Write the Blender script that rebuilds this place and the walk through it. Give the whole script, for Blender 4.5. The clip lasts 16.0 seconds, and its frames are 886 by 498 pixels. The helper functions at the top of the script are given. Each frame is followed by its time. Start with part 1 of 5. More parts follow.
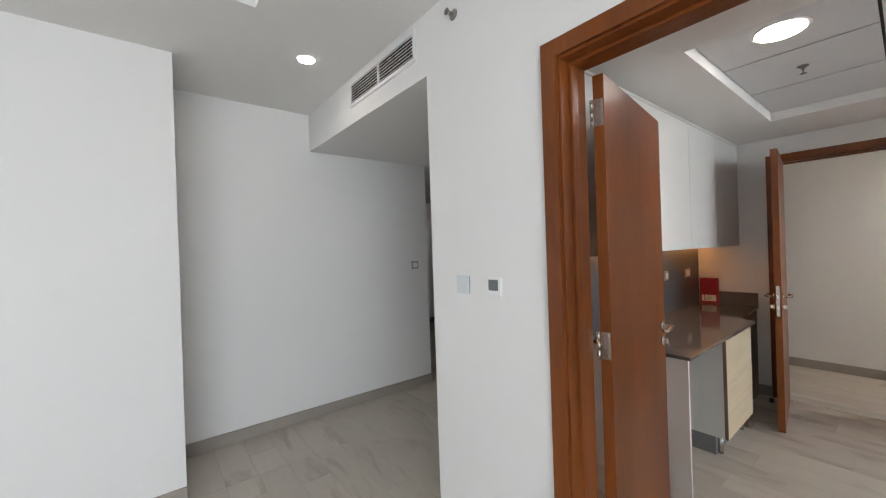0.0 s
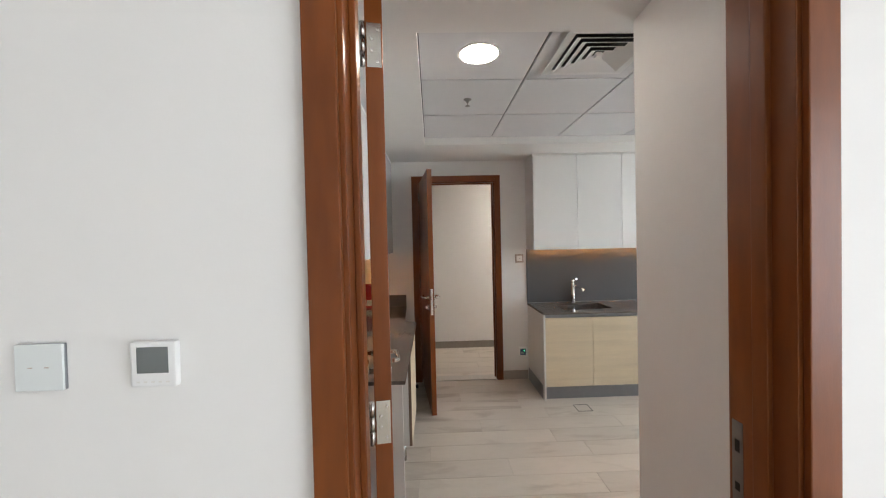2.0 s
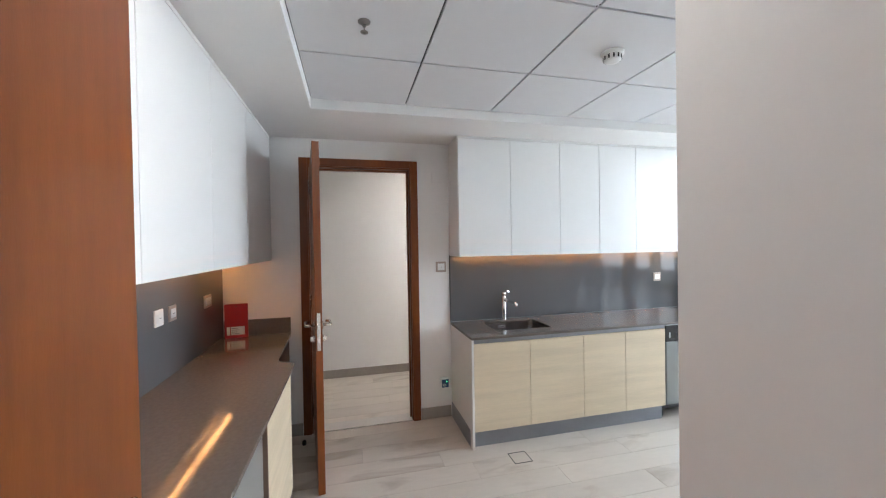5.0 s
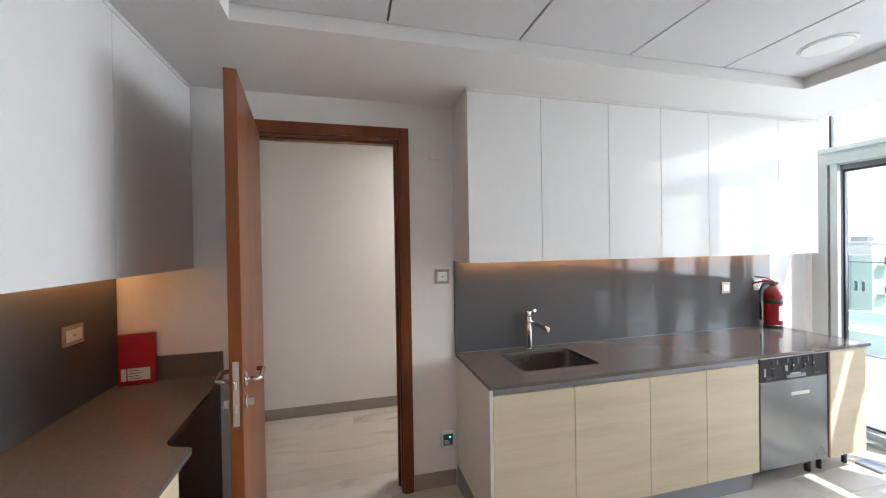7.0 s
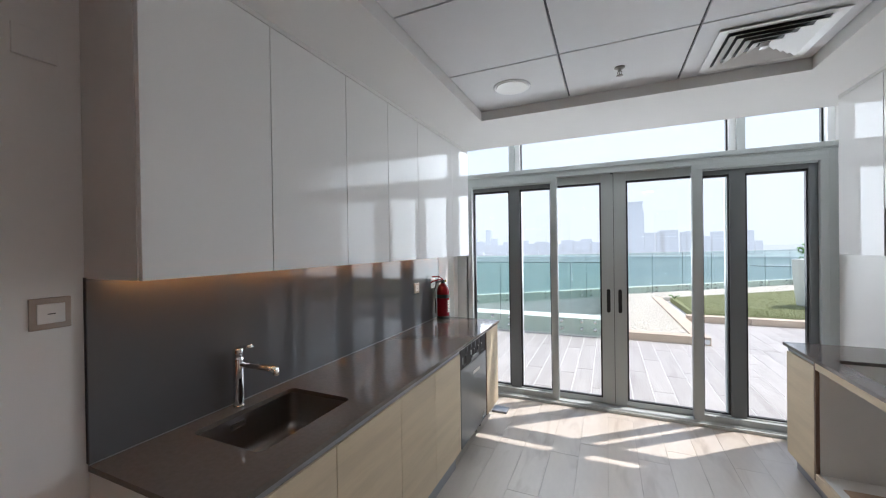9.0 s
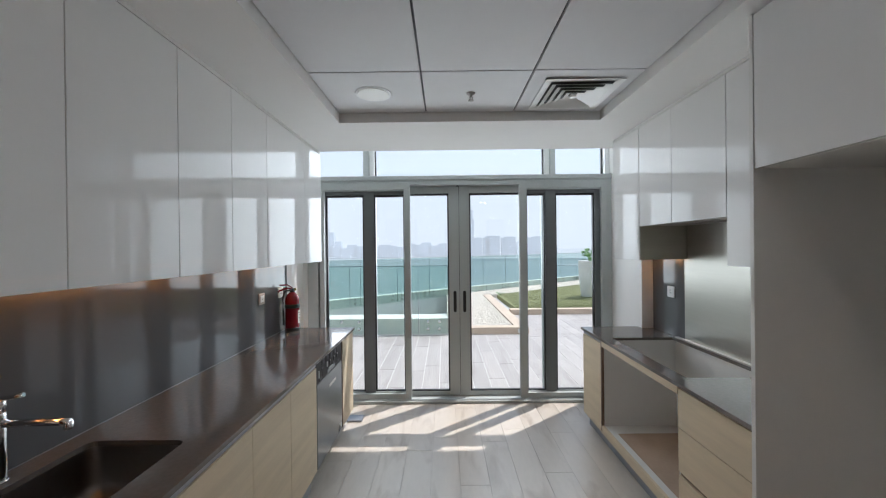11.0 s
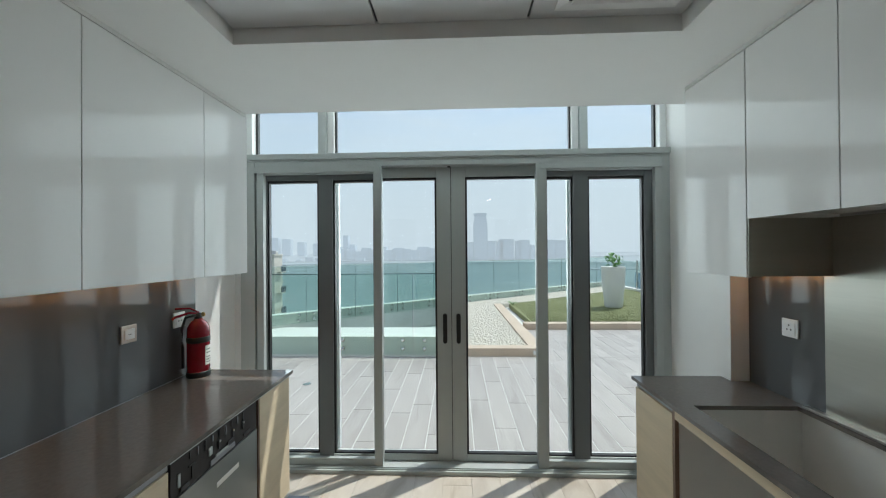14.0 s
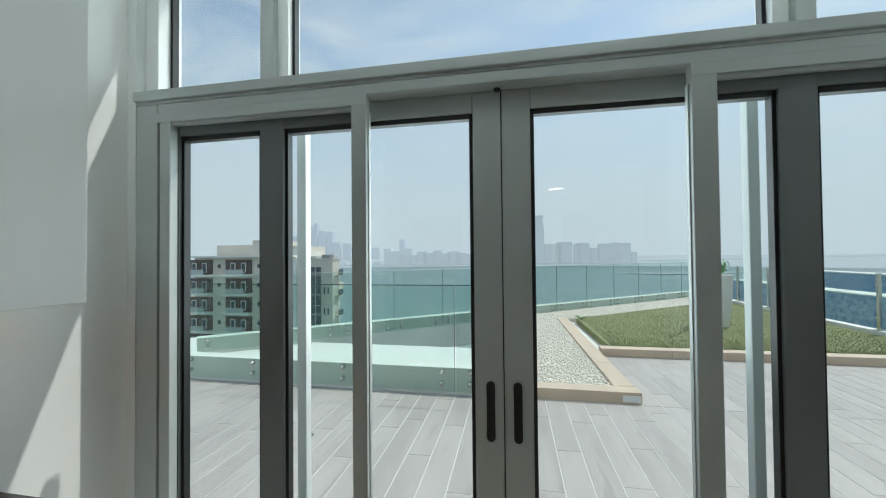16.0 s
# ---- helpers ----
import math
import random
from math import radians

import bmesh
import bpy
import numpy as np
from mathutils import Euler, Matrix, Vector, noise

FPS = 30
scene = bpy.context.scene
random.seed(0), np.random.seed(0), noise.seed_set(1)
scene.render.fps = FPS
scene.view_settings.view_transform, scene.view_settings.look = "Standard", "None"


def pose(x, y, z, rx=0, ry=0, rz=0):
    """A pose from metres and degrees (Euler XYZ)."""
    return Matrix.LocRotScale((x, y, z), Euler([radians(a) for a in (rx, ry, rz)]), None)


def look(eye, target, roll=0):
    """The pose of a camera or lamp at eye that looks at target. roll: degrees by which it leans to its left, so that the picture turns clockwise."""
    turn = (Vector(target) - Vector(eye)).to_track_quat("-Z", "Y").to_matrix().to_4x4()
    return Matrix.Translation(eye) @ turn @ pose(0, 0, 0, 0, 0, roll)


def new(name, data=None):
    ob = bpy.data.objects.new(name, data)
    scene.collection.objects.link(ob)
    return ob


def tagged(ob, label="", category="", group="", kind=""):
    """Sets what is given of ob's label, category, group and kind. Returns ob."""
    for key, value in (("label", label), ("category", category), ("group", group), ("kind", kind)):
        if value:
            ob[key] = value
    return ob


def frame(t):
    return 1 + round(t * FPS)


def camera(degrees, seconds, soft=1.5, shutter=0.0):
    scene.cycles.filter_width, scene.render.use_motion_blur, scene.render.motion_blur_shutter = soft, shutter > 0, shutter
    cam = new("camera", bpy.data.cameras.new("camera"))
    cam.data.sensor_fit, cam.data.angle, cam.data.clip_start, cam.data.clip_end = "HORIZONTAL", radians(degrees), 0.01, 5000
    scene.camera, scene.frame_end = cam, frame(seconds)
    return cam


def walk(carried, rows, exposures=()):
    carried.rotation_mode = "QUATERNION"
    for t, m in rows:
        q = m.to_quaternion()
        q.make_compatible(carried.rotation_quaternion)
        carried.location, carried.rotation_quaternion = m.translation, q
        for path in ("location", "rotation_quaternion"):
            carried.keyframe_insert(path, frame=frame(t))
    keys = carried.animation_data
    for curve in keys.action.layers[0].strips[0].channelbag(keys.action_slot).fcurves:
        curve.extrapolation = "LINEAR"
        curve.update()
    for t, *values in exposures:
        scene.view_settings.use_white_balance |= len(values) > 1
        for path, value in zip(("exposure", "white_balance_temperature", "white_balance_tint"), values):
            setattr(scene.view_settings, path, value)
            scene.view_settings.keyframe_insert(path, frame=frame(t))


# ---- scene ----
cam = camera(99.8, 16.0, soft=1.15)
METRES, EYE, TILT, LEAN, TURN = 6.5, 1.57, 0.0, 0.0, -37.8
ROWS = [
    (0.0, -0.0102, 0.0092, -0.003, -0.8, -0.15, 1.9),
    (0.5, -0.0194, 0.0466, -0.0003, -13.72, -0.72, 1.69),
    (1.0, -0.027, 0.0811, 0.0002, -29.42, -0.69, 1.71),
    (1.5, -0.0184, 0.1123, -0.0011, -42.22, -0.98, 1.63),
    (2.0, -0.0094, 0.1357, 0.0021, -53.92, -1.03, 1.33),
    (2.5, -0.0046, 0.1584, 0.0049, -63.86, -1.03, 1.16),
    (3.0, 0.0057, 0.1687, 0.0054, -71.76, -0.94, 1.06),
    (3.5, 0.0339, 0.1671, 0.0014, -75.31, -0.88, 1.11),
    (4.0, 0.0601, 0.1695, 0.0036, -74.48, -0.97, 1.0),
    (4.5, 0.089, 0.1829, 0.0011, -70.05, -0.58, 1.01),
    (5.0, 0.1187, 0.1977, 0.0022, -66.14, -0.7, 0.94),
    (7.5, 0.287, 0.2852, 0.0012, -66.87, -0.27, 0.9),
    (8.0, 0.3168, 0.312, 0.0009, -83.31, -0.22, 0.67),
    (8.5, 0.3357, 0.3329, 0.0005, -102.71, -0.05, 0.78),
    (9.0, 0.3549, 0.3336, -0.0006, -118.38, -0.33, 0.81),
    (9.5, 0.365, 0.3391, 0.0011, -130.17, -0.47, 0.66),
    (10.0, 0.3691, 0.3518, 0.0029, -140.74, -0.32, 0.65),
    (12.5, 0.3842, 0.2971, 0.0038, -142.33, 0.02, 0.61),
    (13.0, 0.4054, 0.2643, 0.0049, -141.42, 0.11, 0.58),
    (13.5, 0.4255, 0.2239, 0.0066, -140.96, 0.18, 0.58),
    (14.0, 0.447, 0.1889, 0.0057, -139.91, 0.34, 0.46),
    (14.5, 0.4779, 0.1510, 0.0069, -138.59, 0.49, 0.41),
    (15.0, 0.5078, 0.1065, 0.0046, -137.96, 0.63, 0.53),
    (15.5, 0.5394, 0.0599, 0.0063, -136.69, 0.69, 0.6),
    (16.0, 0.5785, 0.0221, 0.0072, -131.54, 0.97, 0.55),
]
EXPOSURES = [(0.0, 1.4, 6450, 13), (1.0, 1.68, 6450, 13), (2.5, 1.6, 6600, 13), (4.0, 1.88, 6350, 12), (5.0, 1.96, 5950, 12), (7.5, 1.68, 6250, 14), (8.0, 1.5, 6300, 14), (9.0, 0.7, 6300, 16), (9.5, 0.56, 6250, 15), (10.0, 0.52, 6250, 14), (12.5, 0.45, 6300, 13), (13.0, 0.37, 6300, 10), (14.0, 0.16, 6250, 4), (16.0, 0.0, 6250, 1)]
walk(cam, [(t, pose(0, 0, EYE, TILT, LEAN, TURN) @ pose(METRES * x, METRES * y, METRES * z, 90 + pitch, roll, yaw)) for t, x, y, z, yaw, pitch, roll in ROWS], EXPOSURES)

# ---- light ----
SUN_WAY = Vector((0.47, 0.365, -1.0))
world = bpy.data.worlds.new("world")
scene.world = world
world.use_nodes = True
wn = world.node_tree
sky = wn.nodes.new("ShaderNodeTexSky")
sky.sky_type = "NISHITA"
sky.sun_disc = False
sky.sun_elevation = math.atan2(1.0, math.hypot(SUN_WAY.x, SUN_WAY.y))
sky.sun_rotation = math.atan2(-SUN_WAY.x, -SUN_WAY.y)
sky.dust_density = 1.0
sky.air_density = 1.2
sky.altitude = 30
# thin high cloud drawn out across the whole sky
way = wn.nodes.new("ShaderNodeTexCoord")
drift = wn.nodes.new("ShaderNodeMapping")
drift.inputs["Scale"].default_value, drift.inputs["Rotation"].default_value = (1.6, 4.2, 7.0), (0.2, 0.3, 0.5)
veil = wn.nodes.new("ShaderNodeTexNoise")
veil.inputs["Scale"].default_value, veil.inputs["Detail"].default_value, veil.inputs["Distortion"].default_value = 1.3, 7, 0.6
thin = wn.nodes.new("ShaderNodeMapRange")
thin.inputs[1].default_value, thin.inputs[2].default_value, thin.inputs[4].default_value = 0.26, 0.74, 0.74
cloud = wn.nodes.new("ShaderNodeMix")
cloud.data_type = "RGBA"
cloud.inputs[7].default_value = (5.75, 5.75, 5.95, 1)
wn.links.new(way.outputs["Generated"], drift.inputs[0])
wn.links.new(drift.outputs[0], veil.inputs["Vector"])
wn.links.new(veil.outputs[0], thin.inputs[0])
wn.links.new(thin.outputs[0], cloud.inputs[0])
wn.links.new(sky.outputs[0], cloud.inputs[6])
wn.links.new(cloud.outputs[2], wn.nodes["Background"].inputs[0])
wn.nodes["Background"].inputs[1].default_value = 0.15
sun = new("sun", bpy.data.lights.new("sun", "SUN"))
sun.data.energy, sun.data.angle, sun.data.color = 3.1, radians(0.55), (1.0, 0.965, 0.915)
sun.matrix_basis = look((0, 0, 30), Vector((0, 0, 30)) + SUN_WAY)


def area(name, at, target, w, h, watts, color=(1, 1, 1)):
    lamp = new(name, bpy.data.lights.new(name, "AREA"))
    lamp.data.shape, lamp.data.size, lamp.data.size_y, lamp.data.energy, lamp.data.color = "RECTANGLE", w, h, watts, color
    lamp.matrix_basis = look(at, target)
    return lamp


# daylight through the living room's wide glazing and the kitchen's glass doors
area("living_daylight", (-2.1, -3.42, 1.5), (-2.0, 0, 1.5), 3.7, 2.5, 53, (0.87, 0.94, 1.0))
area("kitchen_daylight", (3.1, -4.05, 2.02), (3.1, 0, 1.75), 3.0, 1.75, 40, (0.92, 0.97, 1.0)).data.spread = radians(135)


# ---- materials ----
def material(name, base, rough=0.5, metal=0.0, spec=0.5, coat=0.0, var=0.06, scale=6.0, stretch=(1, 1, 1), bump=0.0, bump_scale=60.0, second=None, rand=0.0, emit=None, power=0.0, blotch=None):
    """Principled surface; colour drifts between base and second at two scales; bump is fine relief in metres."""
    m = bpy.data.materials.new(name)
    m.use_nodes = True
    nt = m.node_tree
    b = nt.nodes["Principled BSDF"]
    b.inputs["Roughness"].default_value = rough
    b.inputs["Metallic"].default_value = metal
    b.inputs["Specular IOR Level"].default_value = spec
    b.inputs["Coat Weight"].default_value = coat
    b.inputs["Coat Roughness"].default_value = 0.04
    b.inputs["Base Color"].default_value = (*base, 1)
    if emit:
        b.inputs["Emission Color"].default_value = (*emit, 1)
        b.inputs["Emission Strength"].default_value = power
    geo = nt.nodes.new("ShaderNodeNewGeometry")
    mp = nt.nodes.new("ShaderNodeMapping")
    mp.inputs["Scale"].default_value = stretch
    nt.links.new(geo.outputs["Position"], mp.inputs[0])
    if rand > 0:
        info = nt.nodes.new("ShaderNodeObjectInfo")
        away = nt.nodes.new("ShaderNodeVectorMath")
        away.operation = "MULTIPLY_ADD"
        away.inputs[1].default_value = (41.0, 67.0, 23.0)
        nt.links.new(info.outputs["Random"], away.inputs[0])
        nt.links.new(geo.outputs["Position"], away.inputs[2])
        nt.links.new(away.outputs[0], mp.inputs[0])
    if var > 0:
        dark = second or tuple(c * (1 - 2.2 * var) for c in base)
        n1 = nt.nodes.new("ShaderNodeTexNoise")
        n1.inputs["Scale"].default_value, n1.inputs["Detail"].default_value = scale, 6
        n2 = nt.nodes.new("ShaderNodeTexNoise")
        n2.inputs["Scale"].default_value, n2.inputs["Detail"].default_value = scale * 9, 3
        for n in (n1, n2):
            nt.links.new(mp.outputs[0], n.inputs["Vector"])
        add = nt.nodes.new("ShaderNodeMath")
        add.operation = "MULTIPLY_ADD"
        nt.links.new(n2.outputs[0], add.inputs[0])
        add.inputs[1].default_value = 0.4
        nt.links.new(n1.outputs[0], add.inputs[2])
        fit = nt.nodes.new("ShaderNodeMapRange")
        fit.inputs[1].default_value, fit.inputs[2].default_value = 0.45, 0.95
        nt.links.new(add.outputs[0], fit.inputs[0])
        mix = nt.nodes.new("ShaderNodeMix")
        mix.data_type = "RGBA"
        mix.inputs[6].default_value, mix.inputs[7].default_value = (*base, 1), (*dark, 1)
        nt.links.new(fit.outputs[0], mix.inputs[0])
        last = mix.outputs[2]
        if blotch:
            n4 = nt.nodes.new("ShaderNodeTexNoise")
            n4.inputs["Scale"].default_value, n4.inputs["Detail"].default_value, n4.inputs["Distortion"].default_value = scale * 1.1, 5, 0.8
            nt.links.new(mp.outputs[0], n4.inputs["Vector"])
            spot = nt.nodes.new("ShaderNodeMapRange")
            spot.inputs[1].default_value, spot.inputs[2].default_value, spot.inputs[4].default_value = 0.555, 0.73, 0.75
            nt.links.new(n4.outputs[0], spot.inputs[0])
            mix2 = nt.nodes.new("ShaderNodeMix")
            mix2.data_type = "RGBA"
            mix2.inputs[7].default_value = (*blotch, 1)
            nt.links.new(spot.outputs[0], mix2.inputs[0])
            nt.links.new(last, mix2.inputs[6])
            last = mix2.outputs[2]
        if rand > 0:
            rr = nt.nodes.new("ShaderNodeMapRange")
            rr.inputs[3].default_value, rr.inputs[4].default_value = 1 - rand, 1 + rand
            nt.links.new(info.outputs["Random"], rr.inputs[0])
            hsv = nt.nodes.new("ShaderNodeHueSaturation")
            nt.links.new(rr.outputs[0], hsv.inputs["Value"])
            nt.links.new(last, hsv.inputs["Color"])
            last = hsv.outputs[0]
        nt.links.new(last, b.inputs["Base Color"])
        rm = nt.nodes.new("ShaderNodeMapRange")
        rm.inputs[3].default_value, rm.inputs[4].default_value = rough * 0.88, min(1, rough * 1.15)
        nt.links.new(n1.outputs[0], rm.inputs[0])
        nt.links.new(rm.outputs[0], b.inputs["Roughness"])
    if bump > 0:
        n3 = nt.nodes.new("ShaderNodeTexNoise")
        n3.inputs["Scale"].default_value, n3.inputs["Detail"].default_value = bump_scale, 5
        nt.links.new(mp.outputs[0], n3.inputs["Vector"])
        bp = nt.nodes.new("ShaderNodeBump")
        bp.inputs["Distance"].default_value, bp.inputs["Strength"].default_value = bump, 0.6
        nt.links.new(n3.outputs[0], bp.inputs["Height"])
        nt.links.new(bp.outputs[0], b.inputs["Normal"])
    return m


def glass(name, tint, rough=0.0):
    """Thin pane: mostly clear, with a mirror gloss that grows towards grazing angles."""
    m = bpy.data.materials.new(name)
    m.use_nodes = True
    nt = m.node_tree
    nt.nodes.remove(nt.nodes["Principled BSDF"])
    tr = nt.nodes.new("ShaderNodeBsdfTransparent")
    tr.inputs[0].default_value = (*tint, 1)
    gl = nt.nodes.new("ShaderNodeBsdfGlossy")
    gl.inputs["Roughness"].default_value = rough
    lw = nt.nodes.new("ShaderNodeLayerWeight")
    lw.inputs[0].default_value = 0.5
    pw = nt.nodes.new("ShaderNodeMath")
    pw.operation = "POWER"
    pw.inputs[1].default_value = 4.0
    fr = nt.nodes.new("ShaderNodeMath")
    fr.operation = "MULTIPLY_ADD"
    fr.inputs[1].default_value, fr.inputs[2].default_value = 0.6, 0.022
    nt.links.new(lw.outputs["Facing"], pw.inputs[0])
    nt.links.new(pw.outputs[0], fr.inputs[0])
    mix = nt.nodes.new("ShaderNodeMixShader")
    nt.links.new(fr.outputs[0], mix.inputs[0])
    nt.links.new(tr.outputs[0], mix.inputs[1])
    nt.links.new(gl.outputs[0], mix.inputs[2])
    nt.links.new(mix.outputs[0], nt.nodes["Material Output"].inputs[0])
    return m


M = {}
M["wall"] = material("wall_paint", (0.80, 0.79, 0.77), 0.7, var=0.012, scale=1.2, bump=0.0002, bump_scale=180)
M["ceiling"] = material("ceiling_paint", (0.80, 0.79, 0.77), 0.8, var=0.015, scale=0.9, bump=0.0004, bump_scale=140)
M["tile_ceiling"] = material("ceiling_tile", (0.70, 0.70, 0.71), 0.55, var=0.02, scale=1.5)
M["grid"] = material("ceiling_grid_shadow_gap", (0.07, 0.07, 0.075), 0.6, var=0.03)
M["wood"] = material("stained_door_wood", (0.240, 0.069, 0.015), 0.31, var=0.2, second=(0.125, 0.033, 0.008), scale=1.3, stretch=(3, 3, 0.6), bump=0.0002, bump_scale=90, coat=0.0, spec=0.33)
M["lacquer"] = material("gloss_white_lacquer", (0.78, 0.772, 0.755), 0.03, var=0.01, scale=1.0, coat=0.0, spec=0.15)
M["carcass"] = material("white_melamine", (0.71, 0.70, 0.67), 0.55, var=0.02, scale=2.0)
M["cardboard"] = material("brown_cardboard", (0.46, 0.34, 0.245), 0.8, var=0.08, scale=5)
M["beige"] = material("beige_woodgrain_laminate", (0.68, 0.565, 0.395), 0.55, var=0.07, scale=2.2, stretch=(0.7, 0.7, 9), bump=0.0016, bump_scale=8)
M["edge"] = material("brown_edge_band", (0.19, 0.12, 0.08), 0.5, var=0.06)
M["quartz"] = material("grey_quartz_worktop", (0.150, 0.134, 0.120), 0.09, var=0.08, scale=60, coat=0.0, spec=0.38)
M["splash"] = material("grey_glass_splashback", (0.120, 0.124, 0.128), 0.06, var=0.01, scale=2, coat=0.0, spec=0.30)
M["plinth"] = material("grey_plinth_foil", (0.27, 0.28, 0.30), 0.32, metal=0.5, var=0.05, scale=4)
M["steel"] = material("brushed_steel", (0.62, 0.61, 0.59), 0.27, metal=1.0, var=0.05, scale=4, stretch=(1, 1, 60))
M["panel_steel"] = material("brushed_steel_panel", (0.45, 0.43, 0.385), 0.33, metal=1.0, var=0.05, scale=1.1, stretch=(0.6, 0.6, 9))
M["dw_steel"] = material("plain_dull_steel", (0.22, 0.235, 0.235), 0.28, metal=0.9, var=0.05, scale=1.2)
M["dw_panel"] = material("smoked_brown_plastic", (0.03, 0.026, 0.025), 0.55, spec=0.25, var=0.08, scale=8)
M["white_render"] = material("white_render_facade", (0.80, 0.79, 0.76), 0.8, var=0.04, scale=0.4)
M["sink_steel"] = material("dull_sink_steel", (0.30, 0.285, 0.27), 0.34, metal=1.0, var=0.05, scale=6)
M["chrome"] = material("chrome", (0.78, 0.78, 0.79), 0.06, metal=1.0, var=0.0)
M["satin"] = material("satin_nickel", (0.64, 0.62, 0.58), 0.25, metal=1.0, var=0.04)
M["alu"] = material("pale_grey_powder_coat", (0.46, 0.49, 0.48), 0.42, var=0.02, scale=3, bump=0.0002, bump_scale=300)
M["alu_dark"] = material("mid_grey_powder_coat", (0.155, 0.168, 0.172), 0.42, var=0.03, scale=3)
M["alu_white"] = material("white_powder_coat", (0.78, 0.79, 0.78), 0.45, var=0.02)
M["gasket"] = material("black_gasket", (0.012, 0.012, 0.013), 0.55, var=0.05)
M["black"] = material("black_plastic", (0.014, 0.014, 0.016), 0.4, var=0.05)
M["plastic"] = material("white_plastic", (0.80, 0.80, 0.79), 0.32, var=0.01)
M["champagne"] = material("champagne_metal_plate", (0.46, 0.39, 0.34), 0.34, metal=0.8, var=0.03, scale=5)
M["screen"] = material("lcd_grey", (0.15, 0.165, 0.16), 0.2, var=0.02)
M["floor"] = material("porcelain_plank", (0.575, 0.515, 0.44), 0.33, var=0.12, scale=1.6, stretch=(3.0, 0.8, 1), second=(0.50, 0.445, 0.378), rand=0.05, bump=0.0003, bump_scale=25, blotch=(0.33, 0.268, 0.205))
M["grout"] = material("grey_grout", (0.46, 0.41, 0.35), 0.8, var=0.05)
M["skirt"] = material("beige_porcelain_skirting", (0.36, 0.32, 0.275), 0.4, var=0.07, scale=3)
M["marble"] = material("pale_marble_threshold", (0.66, 0.63, 0.58), 0.25, var=0.05, scale=7)
M["red"] = material("red_enamel", (0.27, 0.004, 0.016), 0.25, var=0.04, scale=5, coat=0.3)
M["red_card"] = material("red_folder_card", (0.34, 0.006, 0.014), 0.45, var=0.05, scale=6)
M["paper"] = material("printed_paper", (0.76, 0.74, 0.70), 0.6, var=0.03)
M["ink"] = material("dark_print", (0.05, 0.05, 0.055), 0.6, var=0.0)
M["brass"] = material("brass", (0.62, 0.42, 0.13), 0.3, metal=1.0, var=0.05)
M["led_warm"] = material("warm_led_strip", (0.9, 0.7, 0.5), 0.5, var=0, emit=(1.0, 0.43, 0.13), power=11.0)
M["led_on"] = material("lit_led_disc", (0.9, 0.9, 0.9), 0.5, var=0, emit=(1.0, 0.93, 0.83), power=23.0)
# glow of an added disc that brightens the lobby; no lamp is seen there
M["lobby_fill"] = material("unseen_lobby_fill_disc", (0.9, 0.9, 0.9), 0.5, var=0, emit=(1.0, 0.92, 0.82), power=46.0)
M["led_off"] = material("unlit_opal_disc", (0.82, 0.81, 0.78), 0.35, var=0.01)
M["alarm_blue"] = material("dark_blue_print", (0.02, 0.055, 0.16), 0.4, var=0.05)
M["green_led"] = material("green_indicator", (0.1, 0.8, 0.3), 0.4, var=0, emit=(0.1, 1.0, 0.35), power=5.0)
M["terrace"] = material("grey_wood_look_terrace_plank", (0.47, 0.427, 0.40), 0.55, var=0.13, scale=1.5, stretch=(5, 0.8, 1), second=(0.385, 0.347, 0.322), rand=0.08, bump=0.0005, bump_scale=30, blotch=(0.32, 0.285, 0.262))
M["terrace_joint"] = material("terrace_joint", (0.78, 0.76, 0.72), 0.9, var=0.05)
M["upstand"] = material("white_upstand_render", (0.80, 0.78, 0.73), 0.7, var=0.07, scale=2, blotch=(0.62, 0.58, 0.52))
M["kerb"] = material("sandstone_kerb", (0.66, 0.52, 0.395), 0.6, var=0.09, scale=3, bump=0.0008, bump_scale=70)
M["gravel"] = material("white_gravel", (0.84, 0.775, 0.67), 0.8, var=0.09, scale=14)
M["lawn"] = material("artificial_lawn", (0.25, 0.26, 0.12), 0.85, var=0.10, scale=2.0, second=(0.20, 0.212, 0.09), bump=0.0012, bump_scale=160)
M["pot"] = material("white_fibre_pot", (0.72, 0.72, 0.70), 0.45, var=0.03)
M["leaf"] = material("fresh_leaf", (0.11, 0.30, 0.045), 0.5, var=0.15, scale=12)
M["clear"] = glass("clear_glass", (0.90, 0.965, 0.95))
M["bal_glass"] = glass("green_balustrade_glass", (0.905, 0.962, 0.94))
# one glass edge in two tones: how bright each line looks is painted in
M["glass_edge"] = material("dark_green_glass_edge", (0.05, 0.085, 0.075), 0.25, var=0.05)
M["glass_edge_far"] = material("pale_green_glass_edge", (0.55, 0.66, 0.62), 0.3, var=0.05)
M["win_glass"] = glass("window_glass", (0.93, 0.96, 0.96))
M["roof"] = material("pale_lower_roof", (0.33, 0.37, 0.36), 0.6, var=0.08, scale=1.5)
M["mosaic"] = material("blue_pool_mosaic", (0.085, 0.20, 0.36), 0.25, var=0.5, scale=11, second=(0.45, 0.56, 0.66))
M["sea"] = material("sea_water", (0.155, 0.215, 0.222), 0.40, var=0.16, scale=0.008, second=(0.13, 0.188, 0.20), bump=0.25, bump_scale=0.25)
M["sand"] = material("beach_sand", (0.55, 0.47, 0.36), 0.9, var=0.08, scale=0.05)
# distance haze is mixed into these three far colours
M["far_land"] = material("haze_tinted_far_land", (0.33, 0.36, 0.385), 0.95, var=0.08, scale=0.004)
M["far_tower"] = material("haze_tinted_far_tower", (0.40, 0.45, 0.53), 0.9, var=0.10, scale=0.02, stretch=(1, 1, 3))
